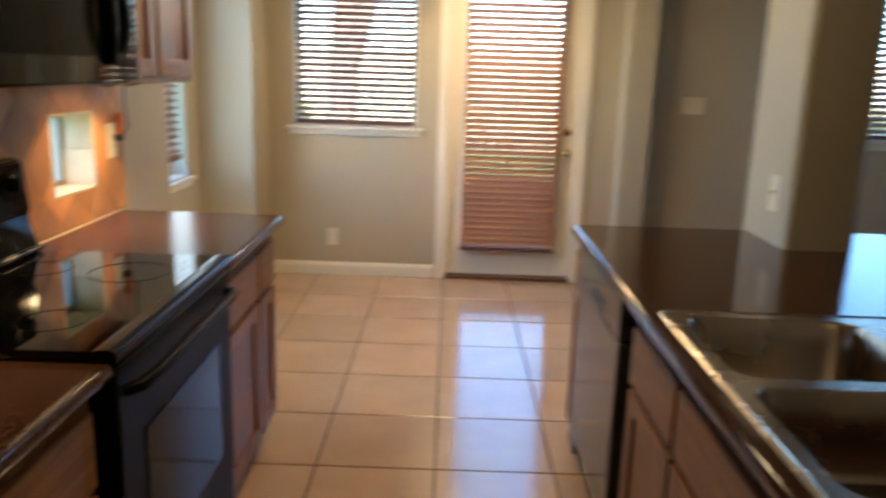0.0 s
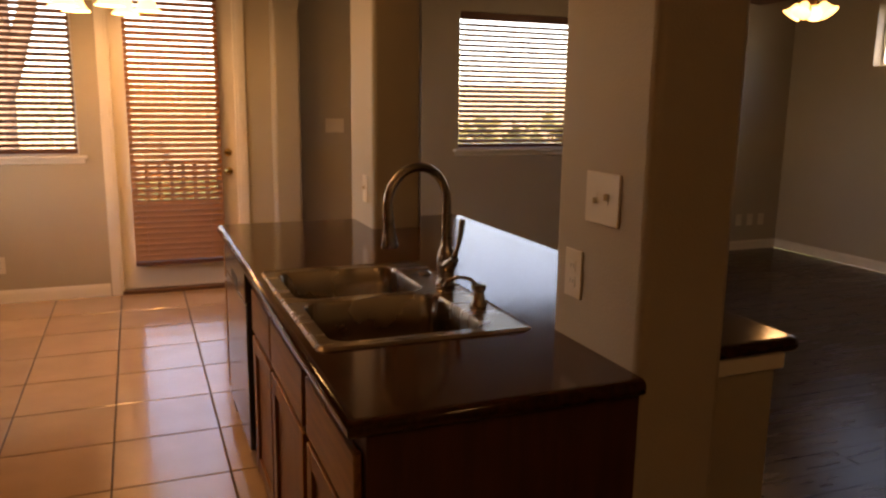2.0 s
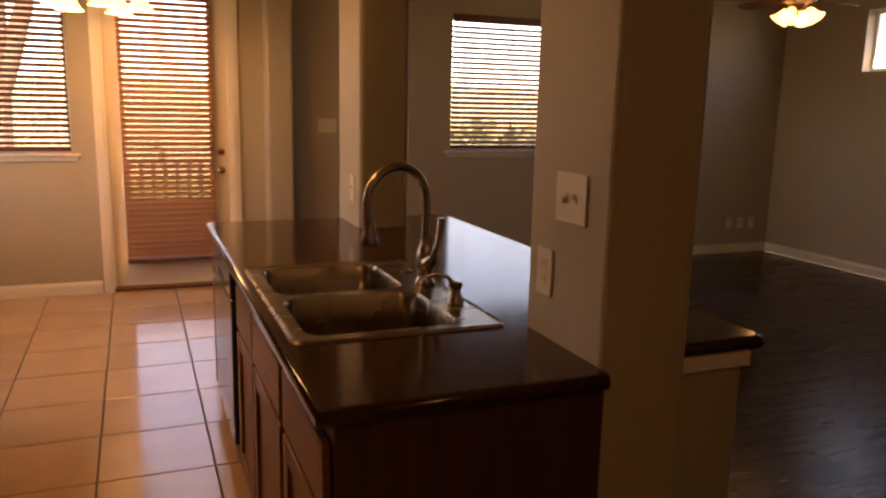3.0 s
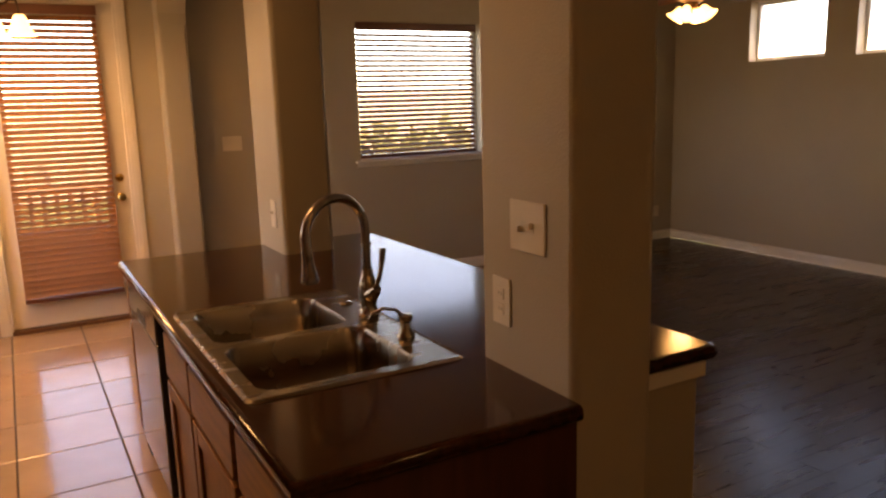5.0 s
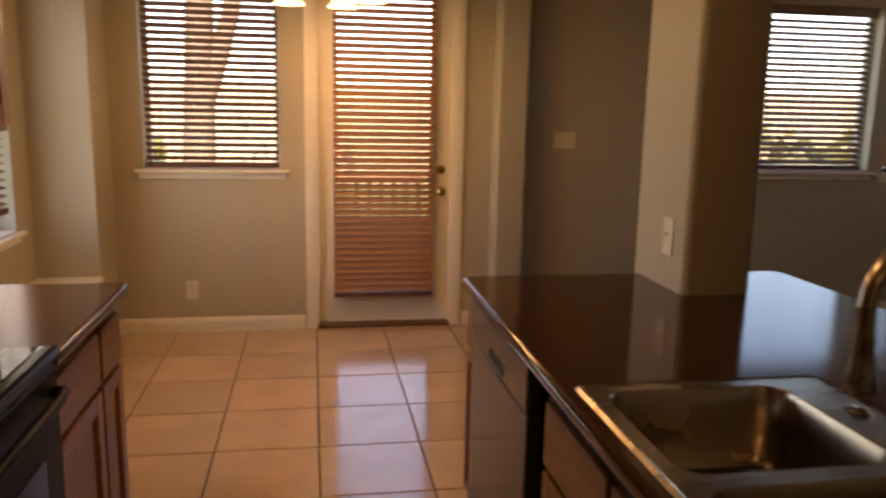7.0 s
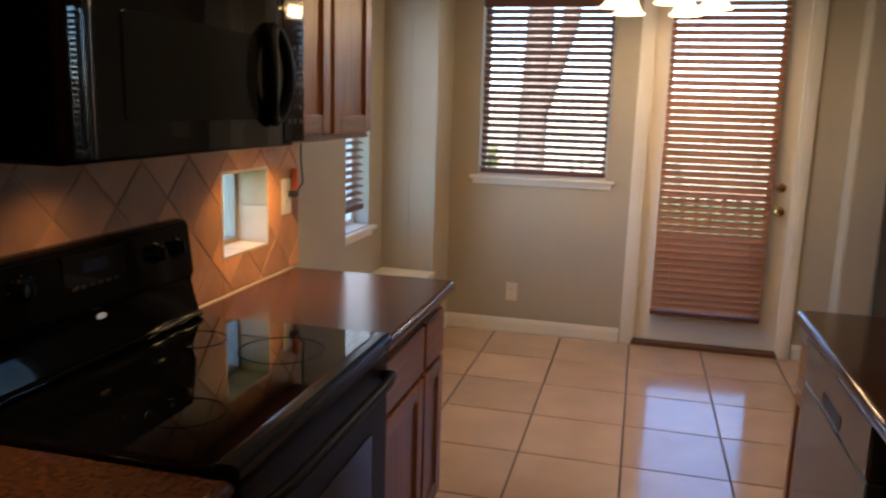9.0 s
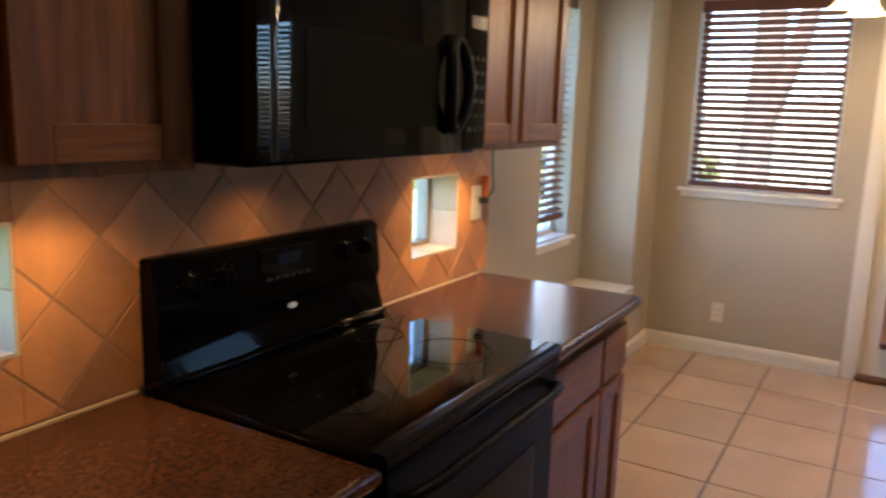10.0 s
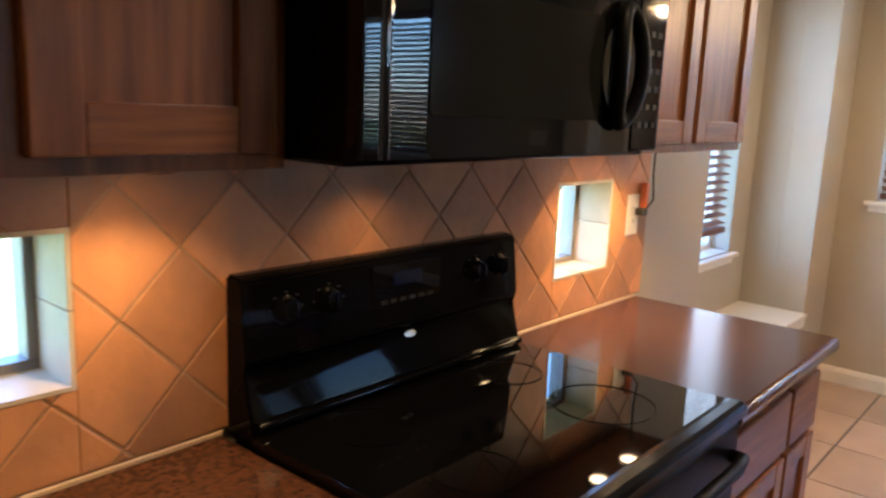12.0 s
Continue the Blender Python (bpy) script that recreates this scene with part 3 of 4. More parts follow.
ring = [(MF + 0.018 + 0.008 * math.cos(2 * a), 1.437 + 0.040 * math.cos(a), 1.588 + 0.100 * math.sin(a)) for a in [2 * math.pi * k / 36 for k in range(37)]]
part("handle", tube(bmesh.new(), ring, 0.0145, 12, caps=False), GRIP, mw, "oval black ring handle", smooth=True)
for z in (1.492, 1.684):
    part("handle_mount", tube(bmesh.new(), [(MF - 0.002, 1.437, z), (MF + 0.012, 1.437, z)], 0.013, 12), BLACK_SOFT, mw, smooth=True)
keys = None
for i in range(6):
    for j in range(3):
        if keys is None:
            keys = part("key", box(bmesh.new(), MF + 0.0005, MF + 0.002, 1.522, 1.540, 1.480, 1.491, 0.0006, 1), INK, mw)
        else:
            k2 = new("key", keys.data)
            k2.parent, k2.location = mw, (0, 0.029 * j, 0.034 * i)
# Low-gloss plate added inside the ring to keep the door's mirrored window out.
bm = lathe(bmesh.new(), [(0.0, 0.003), (0.9, 0.003), (1.0, 0.0)], (0, 0, 0), (1, 0, 0), 28)
bm.transform(Matrix.LocRotScale((MF + 0.0005, 1.437, 1.588), None, (1, 0.030, 0.090)))
part("handle_plate", bm, SMOKED, mw, "added dark oval plate that masks the door's reflection", smooth=True)
part("clock", box(bmesh.new(), MF + 0.0005, MF + 0.0015, 1.525, 1.60, 1.725, 1.755), DISPLAY, mw)
for y in (1.02, 1.40):
    part("filter_grille", box(bmesh.new(), -1.66, -1.46, y - 0.13, y + 0.13, MZ0 - 0.004, MZ0 + 0.004, 0.003), ALU, mw, "grey grease filter")

# ---- range ----
RY0, RY1, RF = 0.905, 1.701, -1.152
stove = thing("range", (-1.48, 1.293, 0), "black freestanding electric range with a glass cooktop", "stove")
part("body", box(bmesh.new(), XW + 0.03, RF - 0.02, RY0, RY1, 0.02, 0.90, 0.004), BLACK_SOFT, stove, smooth=True)
rim = slab(bmesh.new(), [(RF - 0.0215, 0.903), (RF + 0.012, 0.903), (RF + 0.026, 0.912), (RF + 0.026, 0.927), (RF + 0.020, 0.934), (RF + 0.010, 0.938), (RF - 0.010, 0.937), (RF - 0.0215, 0.934)], "y", RY0 - 0.004, RY1 + 0.004)
part("front_rim", rim, BLACK_SOFT, stove, "rounded black front rim")
bm = slab(bmesh.new(), [(XW + 0.10, 0.903), (RF - 0.022, 0.903), (RF - 0.022, 0.934), (XW + 0.10, 0.932)], "y", RY0 - 0.004, RY1 + 0.004)
part("cooktop", bm, COOKTOP, stove, "shiny black ceramic glass cooktop", smooth=False)
for cx, cy, r in ((-1.58, 1.08, 0.085), (-1.58, 1.50, 0.075), (-1.34, 1.08, 0.075), (-1.34, 1.49, 0.105)):
    part("burner_ring", lathe(bmesh.new(), [(r - 0.002, 0.9335), (r - 0.002, 0.9345), (r, 0.9345), (r, 0.9335)], (cx, cy, 0), sides=40), BLACK_SOFT, stove)
bm = slab(bmesh.new(), [(XW + 0.014, 0.905), (XW + 0.10, 0.905), (XW + 0.085, 0.975), (XW + 0.060, 1.035), (XW + 0.078, 1.055), (XW + 0.062, 1.197), (XW + 0.045, 1.205), (XW + 0.014, 1.205)], "y", RY0, RY1)
bmesh.ops.bevel(bm, geom=bm.edges[:], offset=0.005, segments=2, affect="EDGES")
part("backguard", bm, BLACK, stove, "glossy black control backguard", smooth=True)
part("backguard_trim", tube(bmesh.new(), [(XW + 0.098, RY0 + 0.01, 0.944), (XW + 0.098, RY1 - 0.01, 0.944)], 0.009, 10), BLACK, stove, smooth=True)
tilt = Vector((1, 0, 0.107)).normalized()
for y in (0.994, 1.093, 1.537, 1.627):
    kz = 1.137
    kb = lathe(bmesh.new(), [(0.0, 0.0), (0.027, 0.0), (0.027, 0.006), (0.021, 0.010), (0.019, 0.026), (0.0, 0.028)], (XW + 0.066, y, kz), tilt, 20)
    knob = part("knob", kb, BLACK_SOFT, stove, "black control knob", smooth=True)
    part("pointer", box(bmesh.new(), XW + 0.093, XW + 0.098, y - 0.003, y + 0.003, kz - 0.014, kz + 0.02, 0.001), BLACK, knob)
    for k in range(-2, 3):
        a = radians(90 + 42 * k)
        part("mark", box(bmesh.new(), XW + 0.0675, XW + 0.0715, y + 0.036 * math.cos(a) - 0.002, y + 0.036 * math.cos(a) + 0.002, kz + 0.033 * math.sin(a) - 0.0015, kz + 0.033 * math.sin(a) + 0.0015), INK, stove)
part("control_display", box(bmesh.new(), XW + 0.060, XW + 0.0725, 1.205, 1.41, 1.08, 1.185, 0.002), COOKTOP, stove)
part("clock", box(bmesh.new(), XW + 0.0727, XW + 0.0737, 1.265, 1.35, 1.140, 1.168), DISPLAY, stove)
for k in range(6):
    part("button", box(bmesh.new(), XW + 0.0727, XW + 0.0742, 1.228 + 0.028 * k, 1.246 + 0.028 * k, 1.105, 1.113), INK, stove)
bm = lathe(bmesh.new(), [(0.0, 0.003), (0.9, 0.0025), (1.0, 0.0)], (0, 0, 0), (1, 0, 0), 20)
bm.transform(Matrix.Translation((XW + 0.0665, 1.325, 1.026)) @ Matrix.Rotation(radians(-20), 4, "Y") @ Matrix.Diagonal((1, 0.019, 0.008, 1)))
part("badge", bm, BADGE, stove, "small oval silver badge", smooth=True)
part("oven_door", box(bmesh.new(), RF - 0.019, RF + 0.018, RY0 + 0.004, RY1 - 0.004, 0.25, 0.895, 0.008, 3), GRIP, stove, smooth=True)
part("oven_window", box(bmesh.new(), RF + 0.0185, RF + 0.021, RY0 + 0.13, RY1 - 0.13, 0.36, 0.71, 0.001), SMOKED, stove, "dark oven glass")
hp = [(RF + 0.018, RY0 + 0.04, 0.835), (RF + 0.046, RY0 + 0.055, 0.842), (RF + 0.058, RY0 + 0.12, 0.846), (RF + 0.06, 1.293, 0.848), (RF + 0.058, RY1 - 0.12, 0.846), (RF + 0.046, RY1 - 0.055, 0.842), (RF + 0.018, RY1 - 0.04, 0.835)]
part("oven_handle", tube(bmesh.new(), hp, 0.014, 12), GRIP, stove, "black bar handle", smooth=True)
part("drawer", box(bmesh.new(), RF - 0.019, RF + 0.014, RY0 + 0.004, RY1 - 0.004, 0.06, 0.243, 0.006), GRIP, stove, smooth=True)

# ---- island ----
IX = 0.045
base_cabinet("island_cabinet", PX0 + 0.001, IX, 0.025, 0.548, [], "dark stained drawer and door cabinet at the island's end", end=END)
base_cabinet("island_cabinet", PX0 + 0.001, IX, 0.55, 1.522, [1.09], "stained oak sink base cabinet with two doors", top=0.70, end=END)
filler = thing("island_cabinet", (0.37, 2.40, 0), "narrow oak end cabinet beside the dishwasher", "kitchen cabinet", "base cabinets")
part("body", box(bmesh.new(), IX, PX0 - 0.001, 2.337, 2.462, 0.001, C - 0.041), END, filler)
cabinet_door(filler, IX, -1, 2.347, 2.452, 0.115, 0.645, rail=0.03)
cabinet_door(filler, IX, -1, 2.347, 2.452, 0.665, 0.825, "drawer_front")
# Rail coloured dark for the shade between the false fronts.
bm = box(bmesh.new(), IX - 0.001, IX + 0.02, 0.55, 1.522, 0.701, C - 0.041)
tagged(part("sink_apron", bm, OAK_DARK), "shade-dark rail behind the false drawer fronts", "cabinet rail")
dish = thing("dishwasher", (0.37, 1.99, 0), "grey steel dishwasher built in under the worktop", "dishwasher")
part("body", box(bmesh.new(), IX + 0.02, PX0 - 0.002, 1.527, 2.332, 0.02, C - 0.042), BLACK_SOFT, dish)
part("door", box(bmesh.new(), IX - 0.025, IX + 0.019, 1.635, 2.33, 0.115, 0.725, 0.006, 3), WASHER, dish, smooth=True)
part("control_panel", box(bmesh.new(), IX - 0.027, IX + 0.019, 1.635, 2.33, 0.73, 0.865, 0.008, 3), WASHER, dish, smooth=True)
part("handle_recess", box(bmesh.new(), IX - 0.029, IX - 0.0275, 1.88, 2.07, 0.745, 0.785, 0.0005), DARKPL, dish, "black recessed handle")
part("kick_plate", box(bmesh.new(), IX + 0.04, IX + 0.06, 1.637, 2.328, 0.001, 0.112), BLACK_SOFT, dish)

# worktop with a cut-out for the sink, in one mesh with the bar
SX0, SX1, SY0, SY1 = 0.058, 0.617, 0.445, 1.335
bm = bmesh.new()
out = [(0.0, 0.0), (PX0, 0.0), (PX0, 0.13), (1.285 - 0.03, 0.13), *corner(1.255, 0.16, 0.03, -90, 0)[1:], *corner(1.235, 2.46, 0.04, 0, 90), *corner(0.03, 2.46, 0.03, 90, 180)]
hole = [(SX0, SY0), (SX0, SY1), (SX1, SY1), (SX1, SY0)]
r_ = 0.016
loops = {}
def inset(pts, d):
    return [((x + (d if x < 0.3 else -d if x > 1.0 else 0)), (y + (d if y < 0.3 else -d if y > 2.0 else 0))) for x, y in pts]
levels = [(r_, C - 0.04), (0.005, C - 0.036), (0.0, C - 0.028), (0.0, C - 0.014), (0.004, C - 0.005), (r_ * 0.75, C - 0.0006), (0.02, C)]
rings = [[bm.verts.new((x, y, z)) for x, y in inset(out, d)] for d, z in levels]
for a, b in zip(rings, rings[1:]):
    for k in range(len(a)):
        bm.faces.new((a[k], a[(k + 1) % len(a)], b[(k + 1) % len(a)], b[k]))
for ring_, z in ((rings[0], C - 0.04), (rings[-1], C)):
    hv = [bm.verts.new((x, y, z)) for x, y in hole]
    he = [bm.edges.new((hv[k], hv[(k + 1) % 4])) for k in range(4)]
    oe = [bm.edges.get((ring_[k], ring_[(k + 1) % len(ring_)])) for k in range(len(ring_))]
    bmesh.ops.triangle_fill(bm, use_beauty=True, use_dissolve=False, edges=oe + he)
    loops[z] = hv
for k in range(4):
    a, b = loops[C - 0.04], loops[C]
    bm.faces.new((a[k], a[(k + 1) % 4], b[(k + 1) % 4], b[k]))
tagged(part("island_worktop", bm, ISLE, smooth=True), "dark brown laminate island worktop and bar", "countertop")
for f in bpy.data.objects["island_worktop"].data.polygons:
    f.use_smooth = abs(f.normal.z) < 0.9999

# ---- sink ----
sink = thing("sink", (0.335, 0.89, C), "double-bowl stainless steel drop-in sink", "sink")
RIM = (0.038, 0.635, 0.424, 1.356)
BOWLS = ((0.085, 0.518, 0.476, 0.872), (0.085, 0.505, 0.918, 1.306))


bm = bmesh.new()
zt = C + 0.008
o0 = [bm.verts.new((x, y, C + 0.001)) for x, y in round_rect(*RIM, 0.03)]
o1 = [bm.verts.new((x, y, zt)) for x, y in round_rect(RIM[0] + 0.008, RIM[1] - 0.008, RIM[2] + 0.008, RIM[3] - 0.008, 0.025)]
o2 = [bm.verts.new((x, y, zt - 0.003)) for x, y in round_rect(RIM[0] + 0.016, RIM[1] - 0.016, RIM[2] + 0.016, RIM[3] - 0.016, 0.02)]
for a, b in ((o0, o1), (o1, o2)):
    for k in range(len(a)):
        bm.faces.new((a[k], a[(k + 1) % len(a)], b[(k + 1) % len(a)], b[k]))
edges = [bm.edges.get((o2[k], o2[(k + 1) % len(o2)])) for k in range(len(o2))]
tops = []
for bw in BOWLS:
    v = [bm.verts.new((x, y, zt - 0.003)) for x, y in round_rect(*bw, 0.055)]
    tops.append(v)
    edges += [bm.edges.new((v[k], v[(k + 1) % len(v)])) for k in range(len(v))]
bmesh.ops.triangle_fill(bm, use_beauty=True, use_dissolve=False, edges=edges)
part("rim", bm, STEEL, sink, smooth=True)
for f in bpy.data.objects["rim"].data.polygons:
    f.use_smooth = f.normal.z < 0.9999
for bw in BOWLS:
    bm = bmesh.new()
    lv = [(0.0, zt - 0.003, 0.055), (0.004, zt - 0.009, 0.053), (0.010, zt - 0.10, 0.05), (0.014, zt - 0.165, 0.046), (0.028, zt - 0.182, 0.034), (0.06, zt - 0.186, 0.02)]
    rg = [[bm.verts.new((x, y, z)) for x, y in round_rect(bw[0] + d, bw[1] - d, bw[2] + d, bw[3] - d, r)] for d, z, r in lv]
    for a, b in zip(rg, rg[1:]):
        for k in range(len(a)):
            bm.faces.new((a[k], a[(k + 1) % len(a)], b[(k + 1) % len(a)], b[k]))
    bm.faces.new(rg[-1])
    bowl = part("bowl", bm, STEEL, sink, smooth=True)
    cx, cy = (bw[0] + bw[1]) / 2, (bw[2] + bw[3]) / 2
    part("drain", lathe(bmesh.new(), [(0.0, zt - 0.187), (0.03, zt - 0.187), (0.034, zt - 0.182), (0.045, zt - 0.182), (0.047, zt - 0.186)], (cx, cy, 0)), NICKEL, bowl, smooth=True)

# ---- faucet ----
fau = thing("faucet", (0.585, 0.95, C + 0.006), "brushed nickel gooseneck pull-down kitchen faucet", "faucet")
bx_, by_ = 0.585, 0.955
part("base", lathe(bmesh.new(), [(0.0, C + 0.006), (0.034, C + 0.006), (0.036, C + 0.012), (0.030, C + 0.02), (0.026, C + 0.04), (0.030, C + 0.075), (0.031, C + 0.105), (0.024, C + 0.13), (0.019, C + 0.14), (0.019, C + 0.165)], (bx_, by_, 0)), NICKEL, fau, smooth=True)
dirn = Vector((-0.96, -0.28, 0)).normalized()
arc = [Vector((bx_, by_, C + 0.15)), Vector((bx_, by_, C + 0.22)), Vector((bx_, by_, C + 0.272))]
rad = 0.116
for k in range(1, 15):
    a = math.pi * k / 14 * 0.97
    arc.append(Vector((bx_, by_, C + 0.285)) + dirn * (rad - rad * math.cos(a)) + Vector((0, 0, rad * math.sin(a))))
part("neck", tube(bmesh.new(), arc, 0.0145, 16), NICKEL, fau, smooth=True)
tip = arc[-1]
down = Vector((dirn.x * -0.06, dirn.y * -0.06, -1)).normalized()
part("spray_head", lathe(bmesh.new(), [(0.0, -0.004), (0.0165, -0.002), (0.0165, 0.04), (0.019, 0.055), (0.017, 0.065), (0.021, 0.10), (0.028, 0.135), (0.026, 0.14), (0.0, 0.139)], tip, down), NICKEL, fau, "flared spray head", smooth=True)
part("collar", lathe(bmesh.new(), [(0.0145, 0), (0.018, 0.002), (0.018, 0.012), (0.0145, 0.014)], (bx_, by_, C + 0.235)), NICKEL, fau, smooth=True)
ls = Vector((bx_ + 0.004, by_ - 0.03, C + 0.085))
part("lever_hub", tube(bmesh.new(), [(bx_, by_ - 0.015, C + 0.075), ls, ls + Vector((0.004, -0.025, 0.02))], [0.024, 0.023, 0.014], 14), NICKEL, fau, smooth=True)
part("lever", tube(bmesh.new(), [ls + Vector((0.002, -0.015, 0.012)), ls + Vector((0.012, -0.03, 0.06)), ls + Vector((0.02, -0.034, 0.11)), ls + Vector((0.024, -0.034, 0.15))], [0.009, 0.0075, 0.010, 0.011], 12), NICKEL, fau, "slim lever handle", smooth=True)
soap = thing("soap_dispenser", (0.58, 0.68, C + 0.006), "small brushed nickel soap dispenser on the sink", "soap dispenser")
part("base", lathe(bmesh.new(), [(0.0, C + 0.006), (0.027, C + 0.006), (0.027, C + 0.011), (0.019, C + 0.022), (0.016, C + 0.05), (0.022, C + 0.058), (0.022, C + 0.072), (0.0, C + 0.075)], (0.58, 0.68, 0)), NICKEL, soap, smooth=True)
part("nozzle", tube(bmesh.new(), [(0.58, 0.68, C + 0.062), (0.56, 0.70, C + 0.085), (0.53, 0.725, C + 0.088), (0.505, 0.745, C + 0.072), (0.498, 0.751, C + 0.055)], 0.006, 10), NICKEL, soap, smooth=True)
cap = thing("sink_hole_cover", (0.58, 1.14, C + 0.006), "round nickel cover on the sink deck", "sink cover")
part("cover", lathe(bmesh.new(), [(0.0, C + 0.014), (0.016, C + 0.013), (0.024, C + 0.006)], (0.58, 1.14, 0)), NICKEL, cap, smooth=True)


# ---- plates, outlets and switches ----
def wall_plate(name, centre, normal, w, h, label, kind, gangs=1):
    """Cover plate; normal is '+x', '-x' or '-y'."""
    x, y, z = centre
    ob = thing(name, centre, label, kind)
    def d(u0, u1, z0, z1, a, b):
        if normal == "-y":
            return (x + u0, x + u1, y - b, y - a, z + z0, z + z1)
        s = 1 if normal == "+x" else -1
        return (*sorted((x + s * a, x + s * b)), y + u0, y + u1, z + z0, z + z1)
    block("plate", d(-w / 2, w / 2, -h / 2, h / 2, 0.0005, 0.006), PLASTIC, ob, 0.0025)
    for g in range(gangs):
        c = (g - (gangs - 1) / 2) * 0.046
        if kind == "outlet":
            for zz in (-0.02, 0.02):
                block("socket", d(c - 0.015, c + 0.015, zz - 0.014, zz + 0.014, 0.006, 0.0085), PLASTIC, ob, 0.002)
                for e in (-0.006, 0.006):
                    block("slot", d(c + e - 0.001, c + e + 0.001, zz - 0.004, zz + 0.006, 0.0085, 0.0088), DARKPL, ob, 0)
        elif kind == "light switch":
            block("toggle_base", d(c - 0.006, c + 0.006, -0.014, 0.014, 0.006, 0.0075), PLASTIC, ob, 0.001)
            up = 0.006 if g == 0 else -0.006
            block("toggle", d(c - 0.0035, c + 0.0035, up - 0.007, up + 0.007, 0.007, 0.018), PLASTIC, ob, 0.002)
    return ob


wall_plate("switch_plate", (PX0, 0.208, 1.297), "-x", 0.140, 0.124, "ivory double toggle switch plate on the column", "light switch", 2)
wall_plate("outlet_plate", (PX0, 0.322, 1.091), "-x", 0.078, 0.125, "ivory double outlet plate on the column", "outlet")
wall_plate("switch_plate", (PX0, 2.255, 1.096), "-x", 0.072, 0.13, "ivory switch plate on the far column", "light switch")
wall_plate("outlet_plate", (-1.323, YB, 0.285), "-y", 0.075, 0.125, "white outlet plate low on the nook wall", "outlet")
wall_plate("thermostat_plate", (1.20, YB, 1.305), "-y", 0.155, 0.115, "pale blank wall plate beside the arch", "wall plate")
for x in (5.55, 5.70, 5.85):
    wall_plate("outlet_plate", (x, YB, 0.32), "-y", 0.075, 0.12, "pale outlet plate low on the living room wall", "outlet")
op = wall_plate("outlet_plate", (XW + 0.010, 2.41, 1.19), "+x", 0.078, 0.13, "ivory outlet plate with black and orange plugs", "outlet")
plug = thing("plug", (XW + 0.03, 2.43, 1.20), "black plug with cord running up under the cabinet", "plug")
part("plug_body", box(bmesh.new(), XW + 0.019, XW + 0.05, 2.415, 2.445, 1.188, 1.212, 0.005), DARKPL, plug, smooth=True)
part("cord", tube(bmesh.new(), [(XW + 0.045, 2.43, 1.205), (XW + 0.06, 2.455, 1.24), (XW + 0.05, 2.46, 1.32), (XW + 0.06, 2.44, 1.385), (XW + 0.08, 2.40, 1.414)], 0.003, 8), DARKPL, plug, smooth=True)
plug2 = thing("orange_plug", (XW + 0.03, 2.45, 1.24), "orange plug in the backsplash outlet", "plug")
part("plug_body", box(bmesh.new(), XW + 0.012, XW + 0.035, 2.457, 2.477, 1.205, 1.29, 0.005), ORANGE, plug2, smooth=True)

# ---- under-cabinet lights ----
def spot(name, at, watts):
    ob = lamp(name, "SPOT", at, watts, WARM, 0.02, (at[0] - 0.03, at[1] + 0.001, 0.9))
    ob.data.spot_size, ob.data.spot_blend = radians(125), 0.8
    return ob


WARM = (1.0, 0.57, 0.21)
for y in (0.20, 0.70, 2.05, 2.235):
    uc = thing("under_cabinet_light", (-1.625, y, 1.4145), "small round lit under-cabinet puck light", "under-cabinet light", "puck lights")
    part("housing", lathe(bmesh.new(), [(0.0, 1.4145), (0.034, 1.4145), (0.036, 1.405), (0.030, 1.401), (0.028, 1.404)], (-1.625, y, 0)), NICKEL, uc, smooth=True)
    part("lens", lathe(bmesh.new(), [(0.0, 1.4035), (0.027, 1.4035), (0.027, 1.4045)], (-1.625, y, 0)), PUCK, uc)
    spot("puck_lamp", (-1.625, y, 1.398), UNDER if y > 1 else UNDER * 0.62)
strip = thing("strip_light", (-1.53, 0.27, 1.41), "slim silver strip light under the wall cabinet", "strip light")
part("housing", box(bmesh.new(), -1.56, -1.50, 0.10, 0.43, 1.400, 1.4145, 0.004), OAK_ACROSS, strip, smooth=True)
part("edge_trim", box(bmesh.new(), -1.4995, -1.497, 0.10, 0.43, 1.401, 1.407, 0.0008), FIXTURE, strip, "bright metal edge")
spot("cooktop_lamp", (-1.62, 1.215, 1.418), UNDER * 0.25)


# ---- chandelier and fan ----
def bell(bm, at, axis, s=1.0):
    prof = [(0.022, 0.0), (0.032, 0.012), (0.040, 0.035), (0.048, 0.065), (0.064, 0.092), (0.082, 0.108), (0.080, 0.110), (0.061, 0.094), (0.045, 0.067), (0.037, 0.036), (0.029, 0.013), (0.0, 0.008)]
    return lathe(bm, [(r * s, z * s) for r, z in prof], at, axis, 20)


chan = thing("chandelier", (-0.47, 3.95, H), "bronze chandelier with five lit frosted bell shades", "chandelier")
CX, CY, CZ = -0.47, 3.95, 2.155
part("canopy", lathe(bmesh.new(), [(0.0, H - 0.001), (0.065, H - 0.001), (0.06, H - 0.02), (0.015, H - 0.035)], (CX, CY, 0)), BRONZE, chan, smooth=True)
part("stem", tube(bmesh.new(), [(CX, CY, H - 0.03), (CX, CY, CZ + 0.1)], 0.008, 10), BRONZE, chan, smooth=True)
part("hub", lathe(bmesh.new(), [(0.0, CZ + 0.16), (0.018, CZ + 0.14), (0.03, CZ + 0.09), (0.018, CZ + 0.04), (0.028, CZ + 0.015), (0.012, CZ - 0.02), (0.0, CZ - 0.03)], (CX, CY, 0)), BRONZE, chan, smooth=True)
